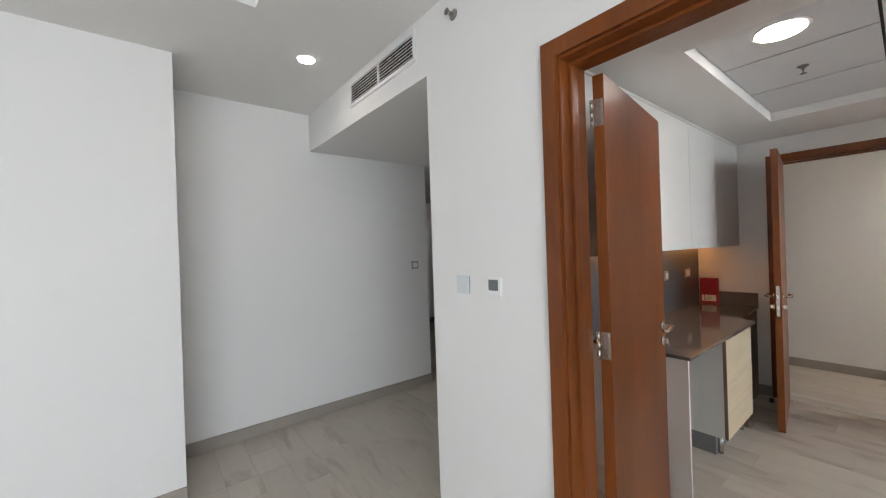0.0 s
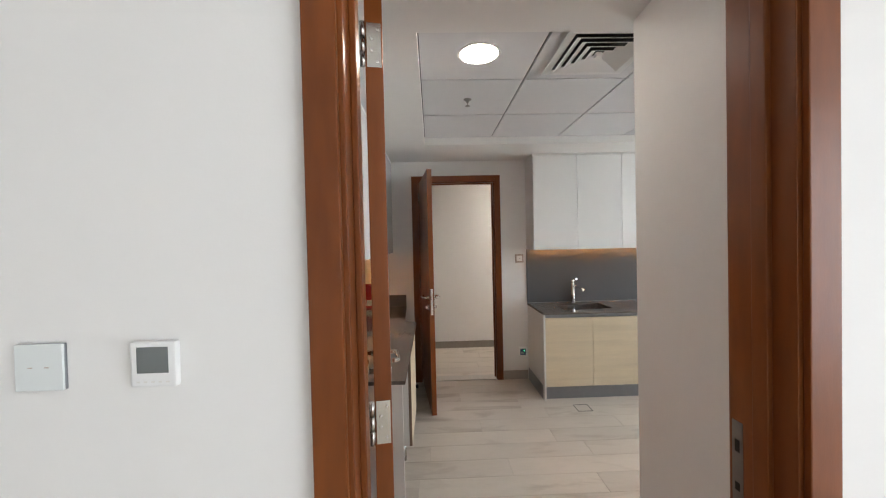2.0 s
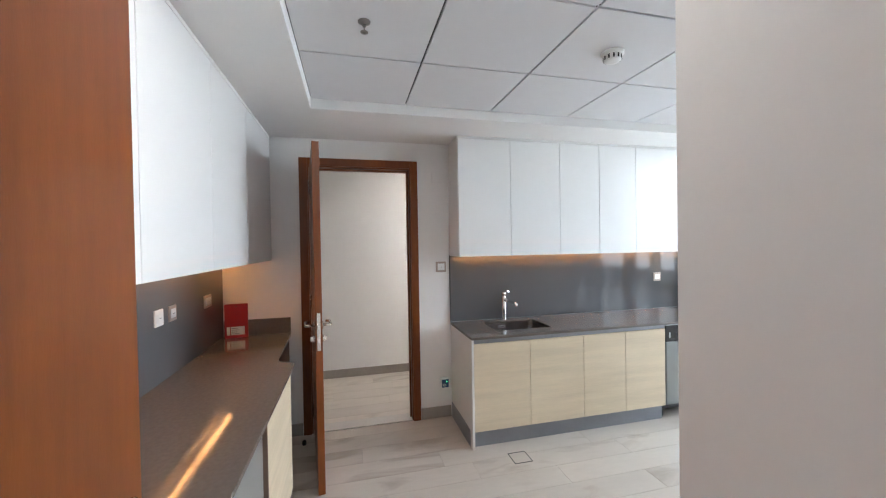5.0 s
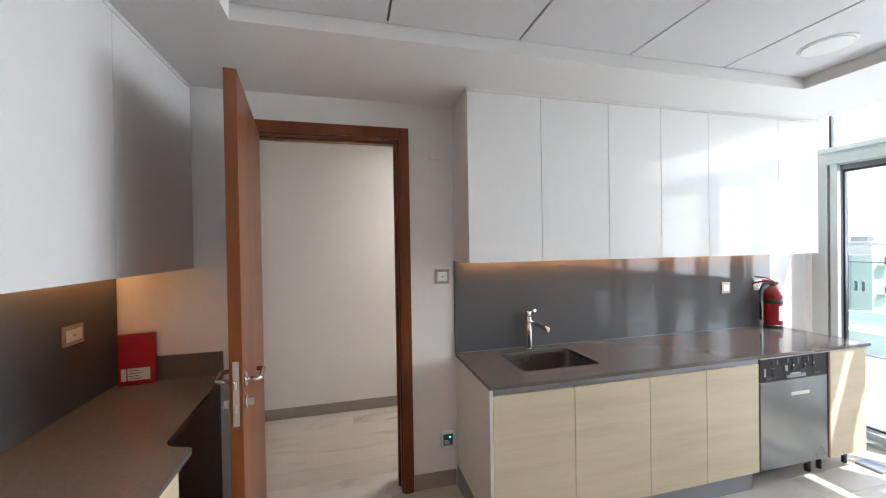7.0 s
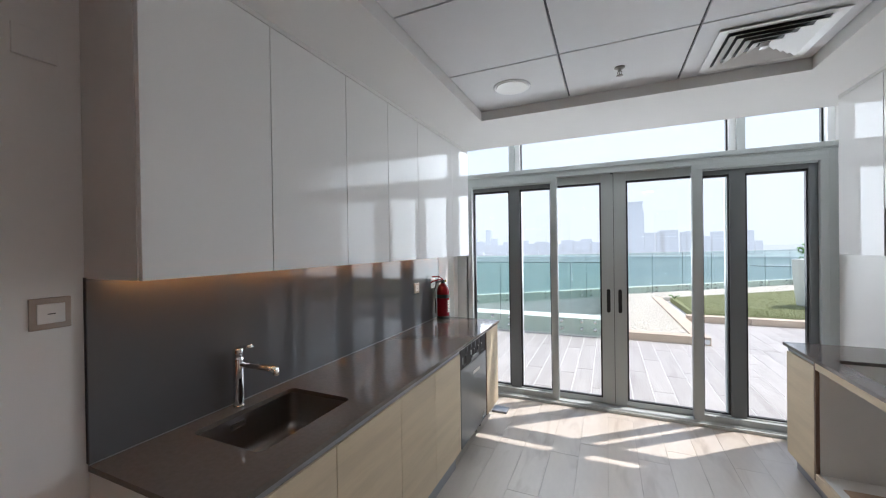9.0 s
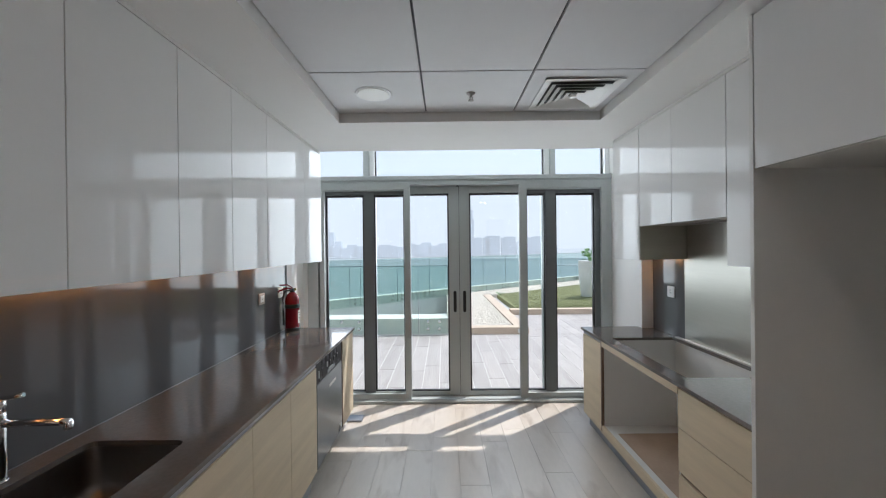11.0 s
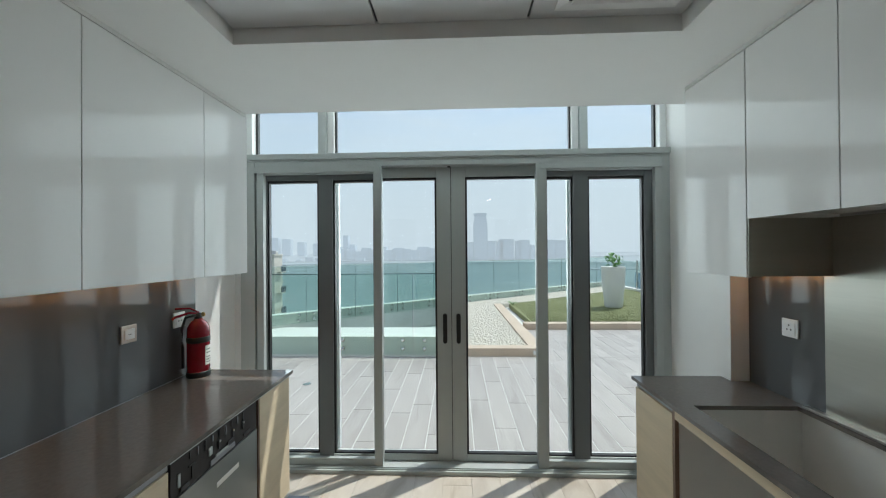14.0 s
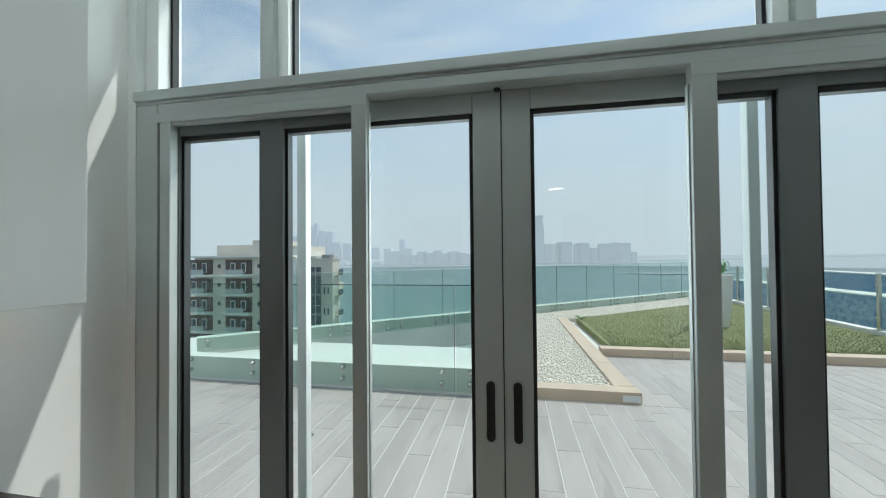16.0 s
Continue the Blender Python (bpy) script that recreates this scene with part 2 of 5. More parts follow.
M["far_faint"] = material("pale_haze_tinted_far_tower", (0.56, 0.62, 0.71), 0.95, var=0.05, scale=0.01)
M["facade"] = material("cream_render_facade", (0.70, 0.64, 0.56), 0.8, var=0.06, scale=0.4)
M["facade_glass"] = material("dark_facade_glazing", (0.09, 0.11, 0.13), 0.12, var=0.05, scale=0.6)

# ---- building helpers ----
BASE = {}


def box(bm, x0, x1, y0, y1, z0, z1, bevel=0.0, seg=2):
    size = Matrix.Diagonal((abs(x1 - x0), abs(y1 - y0), abs(z1 - z0), 1))
    made = bmesh.ops.create_cube(bm, size=1, matrix=Matrix.Translation(((x0 + x1) / 2, (y0 + y1) / 2, (z0 + z1) / 2)) @ size)
    if bevel > 0:
        edges = list({e for v in made["verts"] for e in v.link_edges})
        bmesh.ops.bevel(bm, geom=edges, offset=bevel, segments=seg, affect="EDGES", profile=0.6)
    return bm


def boxed(*args, bevel=0.0, seg=2):
    return box(bmesh.new(), *args, bevel=bevel, seg=seg)


def lathe(bm, profile, at=(0, 0, 0), seg=24, turn=None):
    """Turned shape about z from (radius, height) pairs, closed at its ends."""
    m = Matrix.Translation(at) @ (turn or Matrix())
    rings = []
    for r, z in profile:
        rings.append([bm.verts.new(m @ Vector((r * math.cos(2 * math.pi * k / seg), r * math.sin(2 * math.pi * k / seg), z))) for k in range(seg)])
    for a, b in zip(rings, rings[1:]):
        for k in range(seg):
            f = bm.faces.new((a[k], a[(k + 1) % seg], b[(k + 1) % seg], b[k]))
            f.smooth = True
    bm.faces.new(rings[0][::-1])
    bm.faces.new(rings[-1])
    return bm


def rod(bm, p, q, r, seg=12):
    p, q = Vector(p), Vector(q)
    turn = (q - p).to_track_quat("Z", "Y").to_matrix().to_4x4()
    return lathe(bm, [(r, 0), (r, (q - p).length)], p, seg, turn)


def tube(bm, points, r, seg=10):
    """A round bar along a bent line."""
    pts = [Vector(p) for p in points]
    rings = []
    for i, p in enumerate(pts):
        d = (pts[min(i + 1, len(pts) - 1)] - pts[max(i - 1, 0)]).normalized()
        turn = d.to_track_quat("Z", "Y").to_matrix()
        rings.append([bm.verts.new(p + turn @ Vector((r * math.cos(2 * math.pi * k / seg), r * math.sin(2 * math.pi * k / seg), 0))) for k in range(seg)])
    for a, b in zip(rings, rings[1:]):
        for k in range(seg):
            f = bm.faces.new((a[k], a[(k + 1) % seg], b[(k + 1) % seg], b[k]))
            f.smooth = True
    bm.faces.new(rings[0][::-1])
    bm.faces.new(rings[-1])
    return bm


def prism(bm, outline, z0, z1):
    """A flat outline raised from z0 to z1."""
    low = [bm.verts.new((x, y, z0)) for x, y in outline]
    top = [bm.verts.new((x, y, z1)) for x, y in outline]
    n = len(outline)
    for k in range(n):
        bm.faces.new((low[k], low[(k + 1) % n], top[(k + 1) % n], top[k]))
    bm.faces.new(low[::-1])
    bm.faces.new(top)
    bmesh.ops.recalc_face_normals(bm, faces=bm.faces[:])
    return bm


def mesh_of(name, bm, mat):
    me = bpy.data.meshes.new(name)
    bm.to_mesh(me)
    bm.free()
    me.materials.append(M[mat])
    return me


def thing(name, at, label, category, group="", kind="", turn=None):
    """An Empty at the thing's base; its parts are meshes under it. With a turn the parts are built round the origin."""
    e = new(name)
    e.empty_display_size = 0.1
    e.matrix_basis = Matrix.Translation(at) @ (turn or Matrix())
    BASE[e.name] = Vector((0, 0, 0)) if turn else Vector(at)
    return tagged(e, label, category, group, kind)


def part(name, bm, mat, parent, label=""):
    root = parent
    while root.parent:
        root = root.parent
    bmesh.ops.translate(bm, verts=bm.verts[:], vec=-BASE.get(root.name, Vector((0, 0, 0))))
    ob = new(name, mesh_of(name, bm, mat))
    ob.parent = parent
    return tagged(ob, label)


def single(name, bm, mat, label, category, group="", kind="", at=None):
    """A thing that is one mesh."""
    at = Vector(at) if at else Vector((0, 0, 0))
    bmesh.ops.translate(bm, verts=bm.verts[:], vec=-at)
    ob = new(name, mesh_of(name, bm, mat))
    ob.location = at
    BASE[ob.name] = at
    return tagged(ob, label, category, group, kind)


def structure(name, bm, mat, label, category="wall"):
    return single(name, bm, mat, label, category, kind="structure")


# ---- plan ----
E_WALL, N_WALL, W_IN, W_OUT = 4.72, 1.55, 1.42, 1.22   # kitchen walls; the living room's face of the shared wall
SOFFIT, TILES, LIVING = 2.495, 2.56, 2.84               # ceiling heights
WIN = -3.54                                             # inner face of the glazing
TOP = 0.87                                              # worktop height
TRAY = (2.13, 4.0, -2.36, 0.78)

# walls
bm = bmesh.new()
box(bm, W_OUT, W_IN, 0.92, 1.73, 0, LIVING)
box(bm, W_OUT, W_IN, -0.02, 0.92, 2.27, LIVING)
box(bm, W_OUT, W_IN, -3.75, -0.02, 0, LIVING)
box(bm, W_OUT, W_IN, -3.75, -2.5, LIVING, 3.4)
structure("wall_west", bm, "wall", "white painted wall between living room and kitchen")
bm = bmesh.new()
box(bm, 1.32, W_IN + 0.0, 1.73, 3.6, 2.5, LIVING)
box(bm, W_OUT, 1.32, 1.73, 2.655, 2.5, 2.64)
box(bm, W_OUT, 1.32, 1.73, 2.655, 2.78, LIVING)
box(bm, W_OUT, 1.32, 1.73, 1.84, 2.64, 2.78)
box(bm, W_OUT, 1.32, 2.655, 3.6, 2.5, LIVING)
structure("bulkhead", bm, "wall", "white painted bulkhead over the corridor opening", "bulkhead")
structure("wall_north", boxed(W_IN, E_WALL + 0.15, N_WALL, 1.73, 0, 2.9), "wall", "white painted wall behind the long worktop")
bm = bmesh.new()
box(bm, E_WALL, E_WALL + 0.15, 0.90, N_WALL, 0, 2.9)
box(bm, E_WALL, E_WALL + 0.15, 0.0, 0.90, 2.28, 2.9)
box(bm, E_WALL, E_WALL + 0.15, -3.75, 0.0, 0, 3.4)
structure("wall_east", bm, "wall", "white painted wall with an inner doorway")
structure("wall_pier", boxed(W_IN, 1.53, -3.75, -2.96, 0, 3.4), "wall", "white painted return beside the glazing")
bm = bmesh.new()
box(bm, -4.8, 0.15, 2.97, 3.15, 0, LIVING)
box(bm, -0.03, 0.15, 3.15, 3.6, 0, LIVING)
structure("wall_living_north", bm, "wall", "white painted living room wall with a step")
structure("wall_corridor_1", boxed(-0.03, 2.55, 3.6, 3.78, 0, LIVING), "wall", "white painted corridor wall")
structure("wall_corridor_2", boxed(2.37, 2.55, 3.78, 6.42, 0, LIVING), "wall", "white painted corridor wall")
structure("wall_corridor_3", boxed(2.37, 6.4, 6.42, 6.6, 0, LIVING), "wall", "white painted corridor wall")
structure("wall_corridor_4", boxed(6.22, 6.4, 1.9, 6.42, 0, LIVING), "wall", "white painted corridor wall")
structure("wall_living_west", boxed(-4.98, -4.8, -3.75, 3.15, 0, LIVING), "wall", "white painted living room wall")
bm = bmesh.new()
box(bm, -4.98, -4.0, -3.75, -3.55, 0, LIVING)
box(bm, 0.9, W_OUT, -3.75, -3.55, 0, LIVING)
box(bm, -4.0, 0.9, -3.75, -3.55, 2.7, LIVING)
structure("wall_living_south", bm, "wall", "white painted wall round the living room glazing")
structure("wall_lobby_1", boxed(6.05, 6.2, -1.6, 1.9, 0, 2.8), "wall", "white painted wall of the back lobby")
structure("wall_lobby_2", boxed(E_WALL + 0.15, 6.2, 1.73, 1.9, 0, 2.8), "wall", "white painted wall of the back lobby")
structure("wall_lobby_3", boxed(E_WALL + 0.15, 6.2, -1.75, -1.6, 0, 2.8), "wall", "white painted wall of the back lobby")
structure("ceiling_lobby", boxed(E_WALL + 0.15, 6.2, -1.75, 1.9, 2.56, 2.75), "ceiling", "white painted lobby ceiling", "ceiling")

# ceilings
x0, x1, y0, y1 = TRAY
bm = bmesh.new()
box(bm, W_IN, x0, -3.14, N_WALL, SOFFIT, 2.9)
box(bm, x1, E_WALL, -3.14, N_WALL, SOFFIT, 2.9)
box(bm, x0, x1, -3.14, y0, SOFFIT, 2.9)
box(bm, x0, x1, y1, N_WALL, SOFFIT, 2.9)
structure("ceiling_kitchen_border", bm, "ceiling", "white painted dropped ceiling border", "ceiling")
bm = bmesh.new()
tx, ty = (x1 - x0) / 3, (y1 - y0) / 5
for i in range(3):
    for j in range(5):
        g = 0.006
        box(bm, x0 + i * tx + g, x0 + (i + 1) * tx - g, y0 + j * ty + g, y0 + (j + 1) * ty - g, TILES, TILES + 0.012)
structure("ceiling_kitchen_tiles", bm, "tile_ceiling", "pale grey square ceiling tiles with dark gaps", "ceiling")
structure("ceiling_kitchen_grid", boxed(x0, x1, y0, y1, TILES + 0.014, TILES + 0.05), "grid", "dark grid above the ceiling tiles", "ceiling")
structure("ceiling_window_pocket", boxed(W_IN, E_WALL, -3.75, -3.14, 3.25, 3.4), "ceiling", "white ceiling pocket above the glazing", "ceiling")
structure("ceiling_pocket_side", boxed(W_IN, E_WALL, -3.14, -3.10, 2.9, 3.4), "ceiling", "white side of the ceiling pocket", "ceiling")
bm = bmesh.new()
box(bm, 0.47, W_OUT, -3.75, 3.6, LIVING, 3.1)
box(bm, -4.98, 0.47, 2.2, 3.6, LIVING, 3.1)
box(bm, -4.98, -4.2, -3.75, 2.2, LIVING, 3.1)
box(bm, -4.2, 0.47, -3.75, -3.0, LIVING, 3.1)
structure("ceiling_living_border", bm, "ceiling", "white painted living room ceiling with a raised middle", "ceiling")
structure("ceiling_living_raised", boxed(-4.2, 0.47, -3.0, 2.2, 2.99, 3.1), "ceiling", "white raised middle of the living room ceiling", "ceiling")
structure("ceiling_corridor", boxed(W_IN, 6.4, 1.73, 6.6, 2.5, 2.9), "ceiling", "white corridor ceiling", "ceiling")

# floors
structure("floor", boxed(-4.98, 6.4, -3.84, 6.6, -0.2, -0.004), "grout", "grout bed under the porcelain planks", "floor")


# ---- doors and door frames ----
def door_frame(name, wall_x0, wall_x1, y0, y1, z1, label):
    """Lining through the wall, stop bead, and flat casings on both faces; y0..y1 and z1 are the clear opening."""
    f = thing(name, (wall_x0, y0, 0), label, "door frame", kind="structure")
    w, t = 0.075, 0.025
    for side, ya, yb in (("a", y0 - t, y0), ("b", y1, y1 + t)):
        part("jamb", boxed(wall_x0 - 0.004, wall_x1 + 0.004, ya, yb, 0, z1 + t, bevel=0.002), "wood", f)
        s0, s1 = (y0, y0 + 0.014) if side == "a" else (y1 - 0.014, y1)
        part("stop_bead", boxed(wall_x0 + 0.05, wall_x0 + 0.09, s0, s1, 0, z1, bevel=0.003), "wood", f)
    part("head_lining", boxed(wall_x0 - 0.004, wall_x1 + 0.004, y0, y1, z1, z1 + t, bevel=0.002), "wood", f)
    part("stop_bead", boxed(wall_x0 + 0.05, wall_x0 + 0.09, y0 + 0.014, y1 - 0.014, z1 - 0.014, z1, bevel=0.003), "wood", f)
    for xf, d in ((wall_x0, -1), (wall_x1, 1)):
        for lo, hi, deep in ((0.010, w, 0.020),):
            a, b = sorted((xf + d * 0.0045, xf + d * deep))
            part("casing", boxed(a, b, y0 - hi, y0 - lo, 0, z1 + hi, bevel=0.003), "wood", f)
            part("casing", boxed(a, b, y1 + lo, y1 + hi, 0, z1 + hi, bevel=0.003), "wood", f)
            part("casing", boxed(a, b, y0 - lo, y1 + lo, z1 + lo, z1 + hi, bevel=0.003), "wood", f)
    return f


def lever(door, x, y, z, out, back):
    """Round rose, bent lever and a key escutcheon below; out is the side's normal along y, back the way the lever points along x."""
    h = part("handle", lathe(bmesh.new(), [(0.026, 0), (0.026, 0.006), (0.022, 0.009)], (x, y, z), 24, Matrix.Rotation(-out * math.pi / 2, 4, "X")), "satin", door, "satin nickel lever handle")
    bm = tube(bmesh.new(), [(x, y + out * 0.004, z), (x, y + out * 0.045, z), (x + back * 0.008, y + out * 0.055, z), (x + back * 0.12, y + out * 0.056, z), (x + back * 0.128, y + out * 0.05, z), (x + back * 0.132, y + out * 0.03, z)], 0.0095, 12)
    part("lever", bm, "satin", h)
    part("escutcheon", lathe(bmesh.new(), [(0.025, 0), (0.025, 0.006), (0.021, 0.009)], (x, y, z - 0.085), 24, Matrix.Rotation(-out * math.pi / 2, 4, "X")), "satin", door)
    part("thumb_turn", boxed(x - 0.006, x + 0.006, y + out * 0.006, y + out * 0.03, z - 0.10, z - 0.07, bevel=0.003), "satin", door)


def door_leaf(name, at, rz, width, height, side, label):
    """Leaf along local x from its hinge edge; side +1 or -1 is the local y the thickness grows to."""
    d = thing(name, at, label, "door", kind="structure", turn=Matrix.Rotation(radians(rz), 4, "Z"))
    y0, y1 = (0, 0.044) if side > 0 else (-0.044, 0)
    part("leaf", boxed(0.004, width, y0, y1, 0.008, height, bevel=0.002), "wood", d)
    zh = 1.075
    lever(d, width - 0.065, y1, zh, 1, -1)
    lever(d, width - 0.065, y0, zh, -1, -1)
    lock = part("lock_plate", boxed(width, width + 0.002, y0 + 0.011, y1 - 0.011, zh - 0.15, zh + 0.09, bevel=0.0008), "satin", d, "satin steel lock face")
    part("latch", boxed(width + 0.002, width + 0.012, y0 + 0.015, y1 - 0.015, zh - 0.012, zh + 0.018, bevel=0.003), "chrome", lock)
    part("bolt", boxed(width + 0.002, width + 0.004, y0 + 0.016, y1 - 0.016, zh - 0.10, zh - 0.07, bevel=0.0008), "chrome", lock)
    for z in (0.20, 1.13, height - 0.155):
        part("hinge", boxed(0.0015, 0.004, y0 + 0.004, y1 - 0.004, z - 0.055, z + 0.055, bevel=0.0006), "satin", d, "satin steel butt hinge")
        ky = y1 + 0.006 if side < 0 else y0 - 0.006
        for k in range(3):
            part("knuckle", rod(bmesh.new(), (0, ky, z - 0.055 + k * 0.037), (0, ky, z - 0.02 + k * 0.037), 0.007), "satin", d)
        for k, (dy, dz) in enumerate(((0.012, 0.04), (0.028, 0.016), (0.028, -0.012), (0.014, -0.04))):
            part("screw", lathe(bmesh.new(), [(0.0045, 0), (0.003, 0.0012)], (0.0015, y0 + dy, z + dz), 10, Matrix.Rotation(-math.pi / 2, 4, "Y")), "chrome", d)
    return d


door_frame("door_frame_1", W_OUT, 1.385, 0.005, 0.895, 2.245, "reddish-brown stained wooden door frame to the kitchen")
door_frame("door_frame_2", E_WALL, E_WALL + 0.15, 0.025, 0.875, 2.255, "reddish-brown stained wooden frame of the inner doorway")
door_leaf("door_1", (1.432, 0.889, 0), 8.6, 0.875, 2.235, -1, "open reddish-brown wooden kitchen door")
door_leaf("door_2", (4.70, 0.866, 0), 186.7, 0.845, 2.245, 1, "half-open reddish-brown wooden inner door")
strike = thing("strike_plate", (1.34, 0.0055, 1.0), "satin steel strike plate on the door jamb", "strike plate")
part("plate", boxed(1.350, 1.382, 0.0052, 0.0065, 0.93, 1.135, bevel=0.0005), "sink_steel", strike)
part("latch_slot", boxed(1.359, 1.373, 0.0066, 0.0071, 1.06, 1.09), "gasket", strike)
part("bolt_slot", boxed(1.359, 1.373, 0.0066, 0.0071, 0.965, 0.985), "gasket", strike)
single("threshold", boxed(E_WALL - 0.01, E_WALL + 0.13, 0.026, 0.874, 0.0, 0.012, bevel=0.003), "marble", "pale marble threshold strip in the inner doorway", "threshold", at=(4.78, 0.45, 0))
stop = thing("door_stop", (4.55, 0.93, 0), "small black rubber floor door stop", "door stop")
part("cap", lathe(bmesh.new(), [(0.016, 0.0), (0.017, 0.02), (0.013, 0.034), (0.006, 0.037)], (4.55, 0.93, 0), 16), "black", stop)
part("screw", lathe(bmesh.new(), [(0.005, 0.037), (0.004, 0.039)], (4.55, 0.93, 0), 8), "satin", stop)

# skirting
for nm, a in (("baseboard_1", (W_OUT - 0.012, W_OUT, 0.975, 1.73, 0, 0.10)), ("baseboard_2", (W_OUT - 0.012, W_OUT, -3.55, -0.075, 0, 0.10)), ("baseboard_3", (0.15, 2.55, 3.588, 3.6, 0, 0.10)),
              ("baseboard_4", (-4.8, 0.15, 2.958, 2.97, 0, 0.10)), ("baseboard_5", (E_WALL - 0.012, E_WALL, -0.335, -0.055, 0, 0.10)), ("baseboard_6", (E_WALL - 0.012, E_WALL, 0.955, N_WALL, 0, 0.10)),
              ("baseboard_7", (6.038, 6.05, -1.6, 1.73, 0, 0.10)), ("baseboard_8", (2.55, 2.562, 3.6, 6.42, 0, 0.10)), ("baseboard_9", (2.562, 6.22, 6.408, 6.42, 0, 0.10)), ("baseboard_10", (W_IN, 2.44, N_WALL - 0.012, N_WALL, 0, 0.10)),
              ("baseboard_11", (W_IN, 6.2, 1.73, 1.742, 0, 0.10)), ("baseboard_12", (E_WALL - 0.012, E_WALL, -3.48, -3.13, 0, 0.10))):
    structure(nm, boxed(*a, bevel=0.002), "skirt", "beige porcelain skirting along the wall", "skirting")

# ---- glazing towards the terrace ----
win = thing("window_1", (3.1, WIN, 0), "pale grey aluminium sliding glass doors with a glazed transom above", "glass doors", kind="structure")
HEAD = 3.07


def bar(name, x0, x1, y0, y1, z0, z1, mat, b=0.004):
    return part(name, boxed(x0, x1, y0, y1, z0, z1, bevel=b), mat, win)


def pane(x0, x1, y, z0, z1):
    g = part("pane", boxed(x0, x1, y - 0.003, y + 0.003, z0, z1), "win_glass", win)
    g.visible_shadow = False
    for a in ((x0 - 0.001, x0 + 0.013, z0, z1), (x1 - 0.013, x1 + 0.001, z0, z1), (x0, x1, z0 - 0.001, z0 + 0.010), (x0, x1, z1 - 0.020, z1 + 0.001)):
        part("gasket", boxed(a[0], a[1], y - 0.012, y + 0.020, a[2], a[3]), "gasket", win)


f0, f1 = -3.62, -3.54
# outer frame, head and the stepped bar under the transom lights
bar("outer_frame", 4.565, 4.675, f0, f1, 0, 2.282, "alu")
bar("outer_frame", 4.497, 4.548, f1 - 0.036, f1 + 0.004, 0.02, 2.200, "alu")
bar("slot", 4.5485, 4.5645, f0 - 0.02, f0, 0.02, 2.195, "gasket", 0)
bar("outer_frame", 1.515, 1.585, f0, f1, 0, 2.282, "alu")
bar("outer_frame", 1.585, 1.635, f1 - 0.036, f1 + 0.004, 0.02, 2.200, "alu")
bar("frame_head", 1.585, 4.565, f0, f1, 2.242, 2.282, "alu")
for a, b in ((3.609, 4.565), (1.585, 2.478)):
    bar("side_head", a, b, f1 - 0.036, f1 + 0.004, 2.200, 2.242, "alu", 0.002)
    bar("head_bead", a + 0.06, b - 0.07, f1 - 0.030, f1 - 0.006, 2.187, 2.200, "alu", 0.002)
bar("transom_bar", 1.515, 4.675, f0 - 0.06, f1 + 0.004, 2.282, 2.295, "alu", 0.003)
bar("transom_bar", 1.515, 4.675, f0 - 0.06, f1 + 0.018, 2.295, 2.338, "alu", 0.005)
for a, b in ((3.609, 3.669), (2.402, 2.478)):
    bar("post", a, b, f1 - 0.036, f1 + 0.006, 0.03, 2.200, "alu")
    bar("post_bead", a - 0.004, a, f1 - 0.036, f1 - 0.014, 0.085, 2.180, "alu", 0.001)
    bar("post_bead", b, b + 0.004, f1 - 0.036, f1 - 0.014, 0.085, 2.180, "alu", 0.001)
bar("track", 1.515, 4.675, -3.76, -3.485, 0.0, 0.028, "alu", 0.003)
for y in (-3.525, -3.505):
    bar("track_rib", 1.515, 4.675, y - 0.003, y + 0.003, 0.028, 0.036, "alu", 0.001)
for a, b in ((3.669, 4.497), (1.635, 2.402)):
    bar("bottom_rail", a, b, f1 - 0.036, f1, 0.028, 0.085, "alu")
c0, c1 = -3.672, -3.622
for xa, xb, xm in ((3.680, 3.209, 3.100), (2.392, 2.990, 3.098)):
    lo, hi = sorted((xb, xm))
    bar("leaf_stile", lo + 0.001, hi - 0.001, c0, c1, 0.03, 2.275, "alu")
    lo, hi = sorted((xa, xb))
    bar("leaf_rail", lo, hi, c0, c1, 2.166, 2.275, "alu")
    bar("leaf_rail", lo, hi, c0, c1, 0.03, 0.080, "alu")
    pane(lo, hi, -3.648, 0.080, 2.166)
bar("meeting_gasket", 3.094, 3.104, c0 + 0.012, c1 - 0.010, 0.04, 2.25, "gasket", 0)


def capsule(x, z0, z1, r, y0, y1):
    """A flat rod with half-round ends, upright in the plane of the leaf."""
    bm = bmesh.new()
    ring = [(x + r * math.cos(k * math.pi / 8), z1 - r + r * math.sin(k * math.pi / 8)) for k in range(9)]
    ring += [(x + r * math.cos(k * math.pi / 8), z0 + r + r * math.sin(k * math.pi / 8)) for k in range(8, 17)]
    near = [bm.verts.new((px, y1, pz)) for px, pz in ring]
    far = [bm.verts.new((px, y0, pz)) for px, pz in ring]
    bm.faces.new(near)
    for k in range(len(ring)):
        j = (k + 1) % len(ring)
        bm.faces.new((near[k], near[j], far[j], far[k]))
    bmesh.ops.recalc_face_normals(bm, faces=bm.faces[:])
    return bm


for x in (3.149, 3.048):
    h = part("pull_handle", capsule(x, 0.912, 1.138, 0.016, -3.625, -3.617), "black", win, "black recessed pull")
    part("pull_recess", capsule(x, 0.922, 1.128, 0.009, -3.618, -3.6158), "gasket", h)
single("lock_stud", lathe(bmesh.new(), [(0.012, 0), (0.012, 0.016), (0.006, 0.02)], (3.112, -3.60, 2.234), 12), "black", "small black stop stud above the leaves", "stop stud", at=(3.112, -3.60, 2.234))
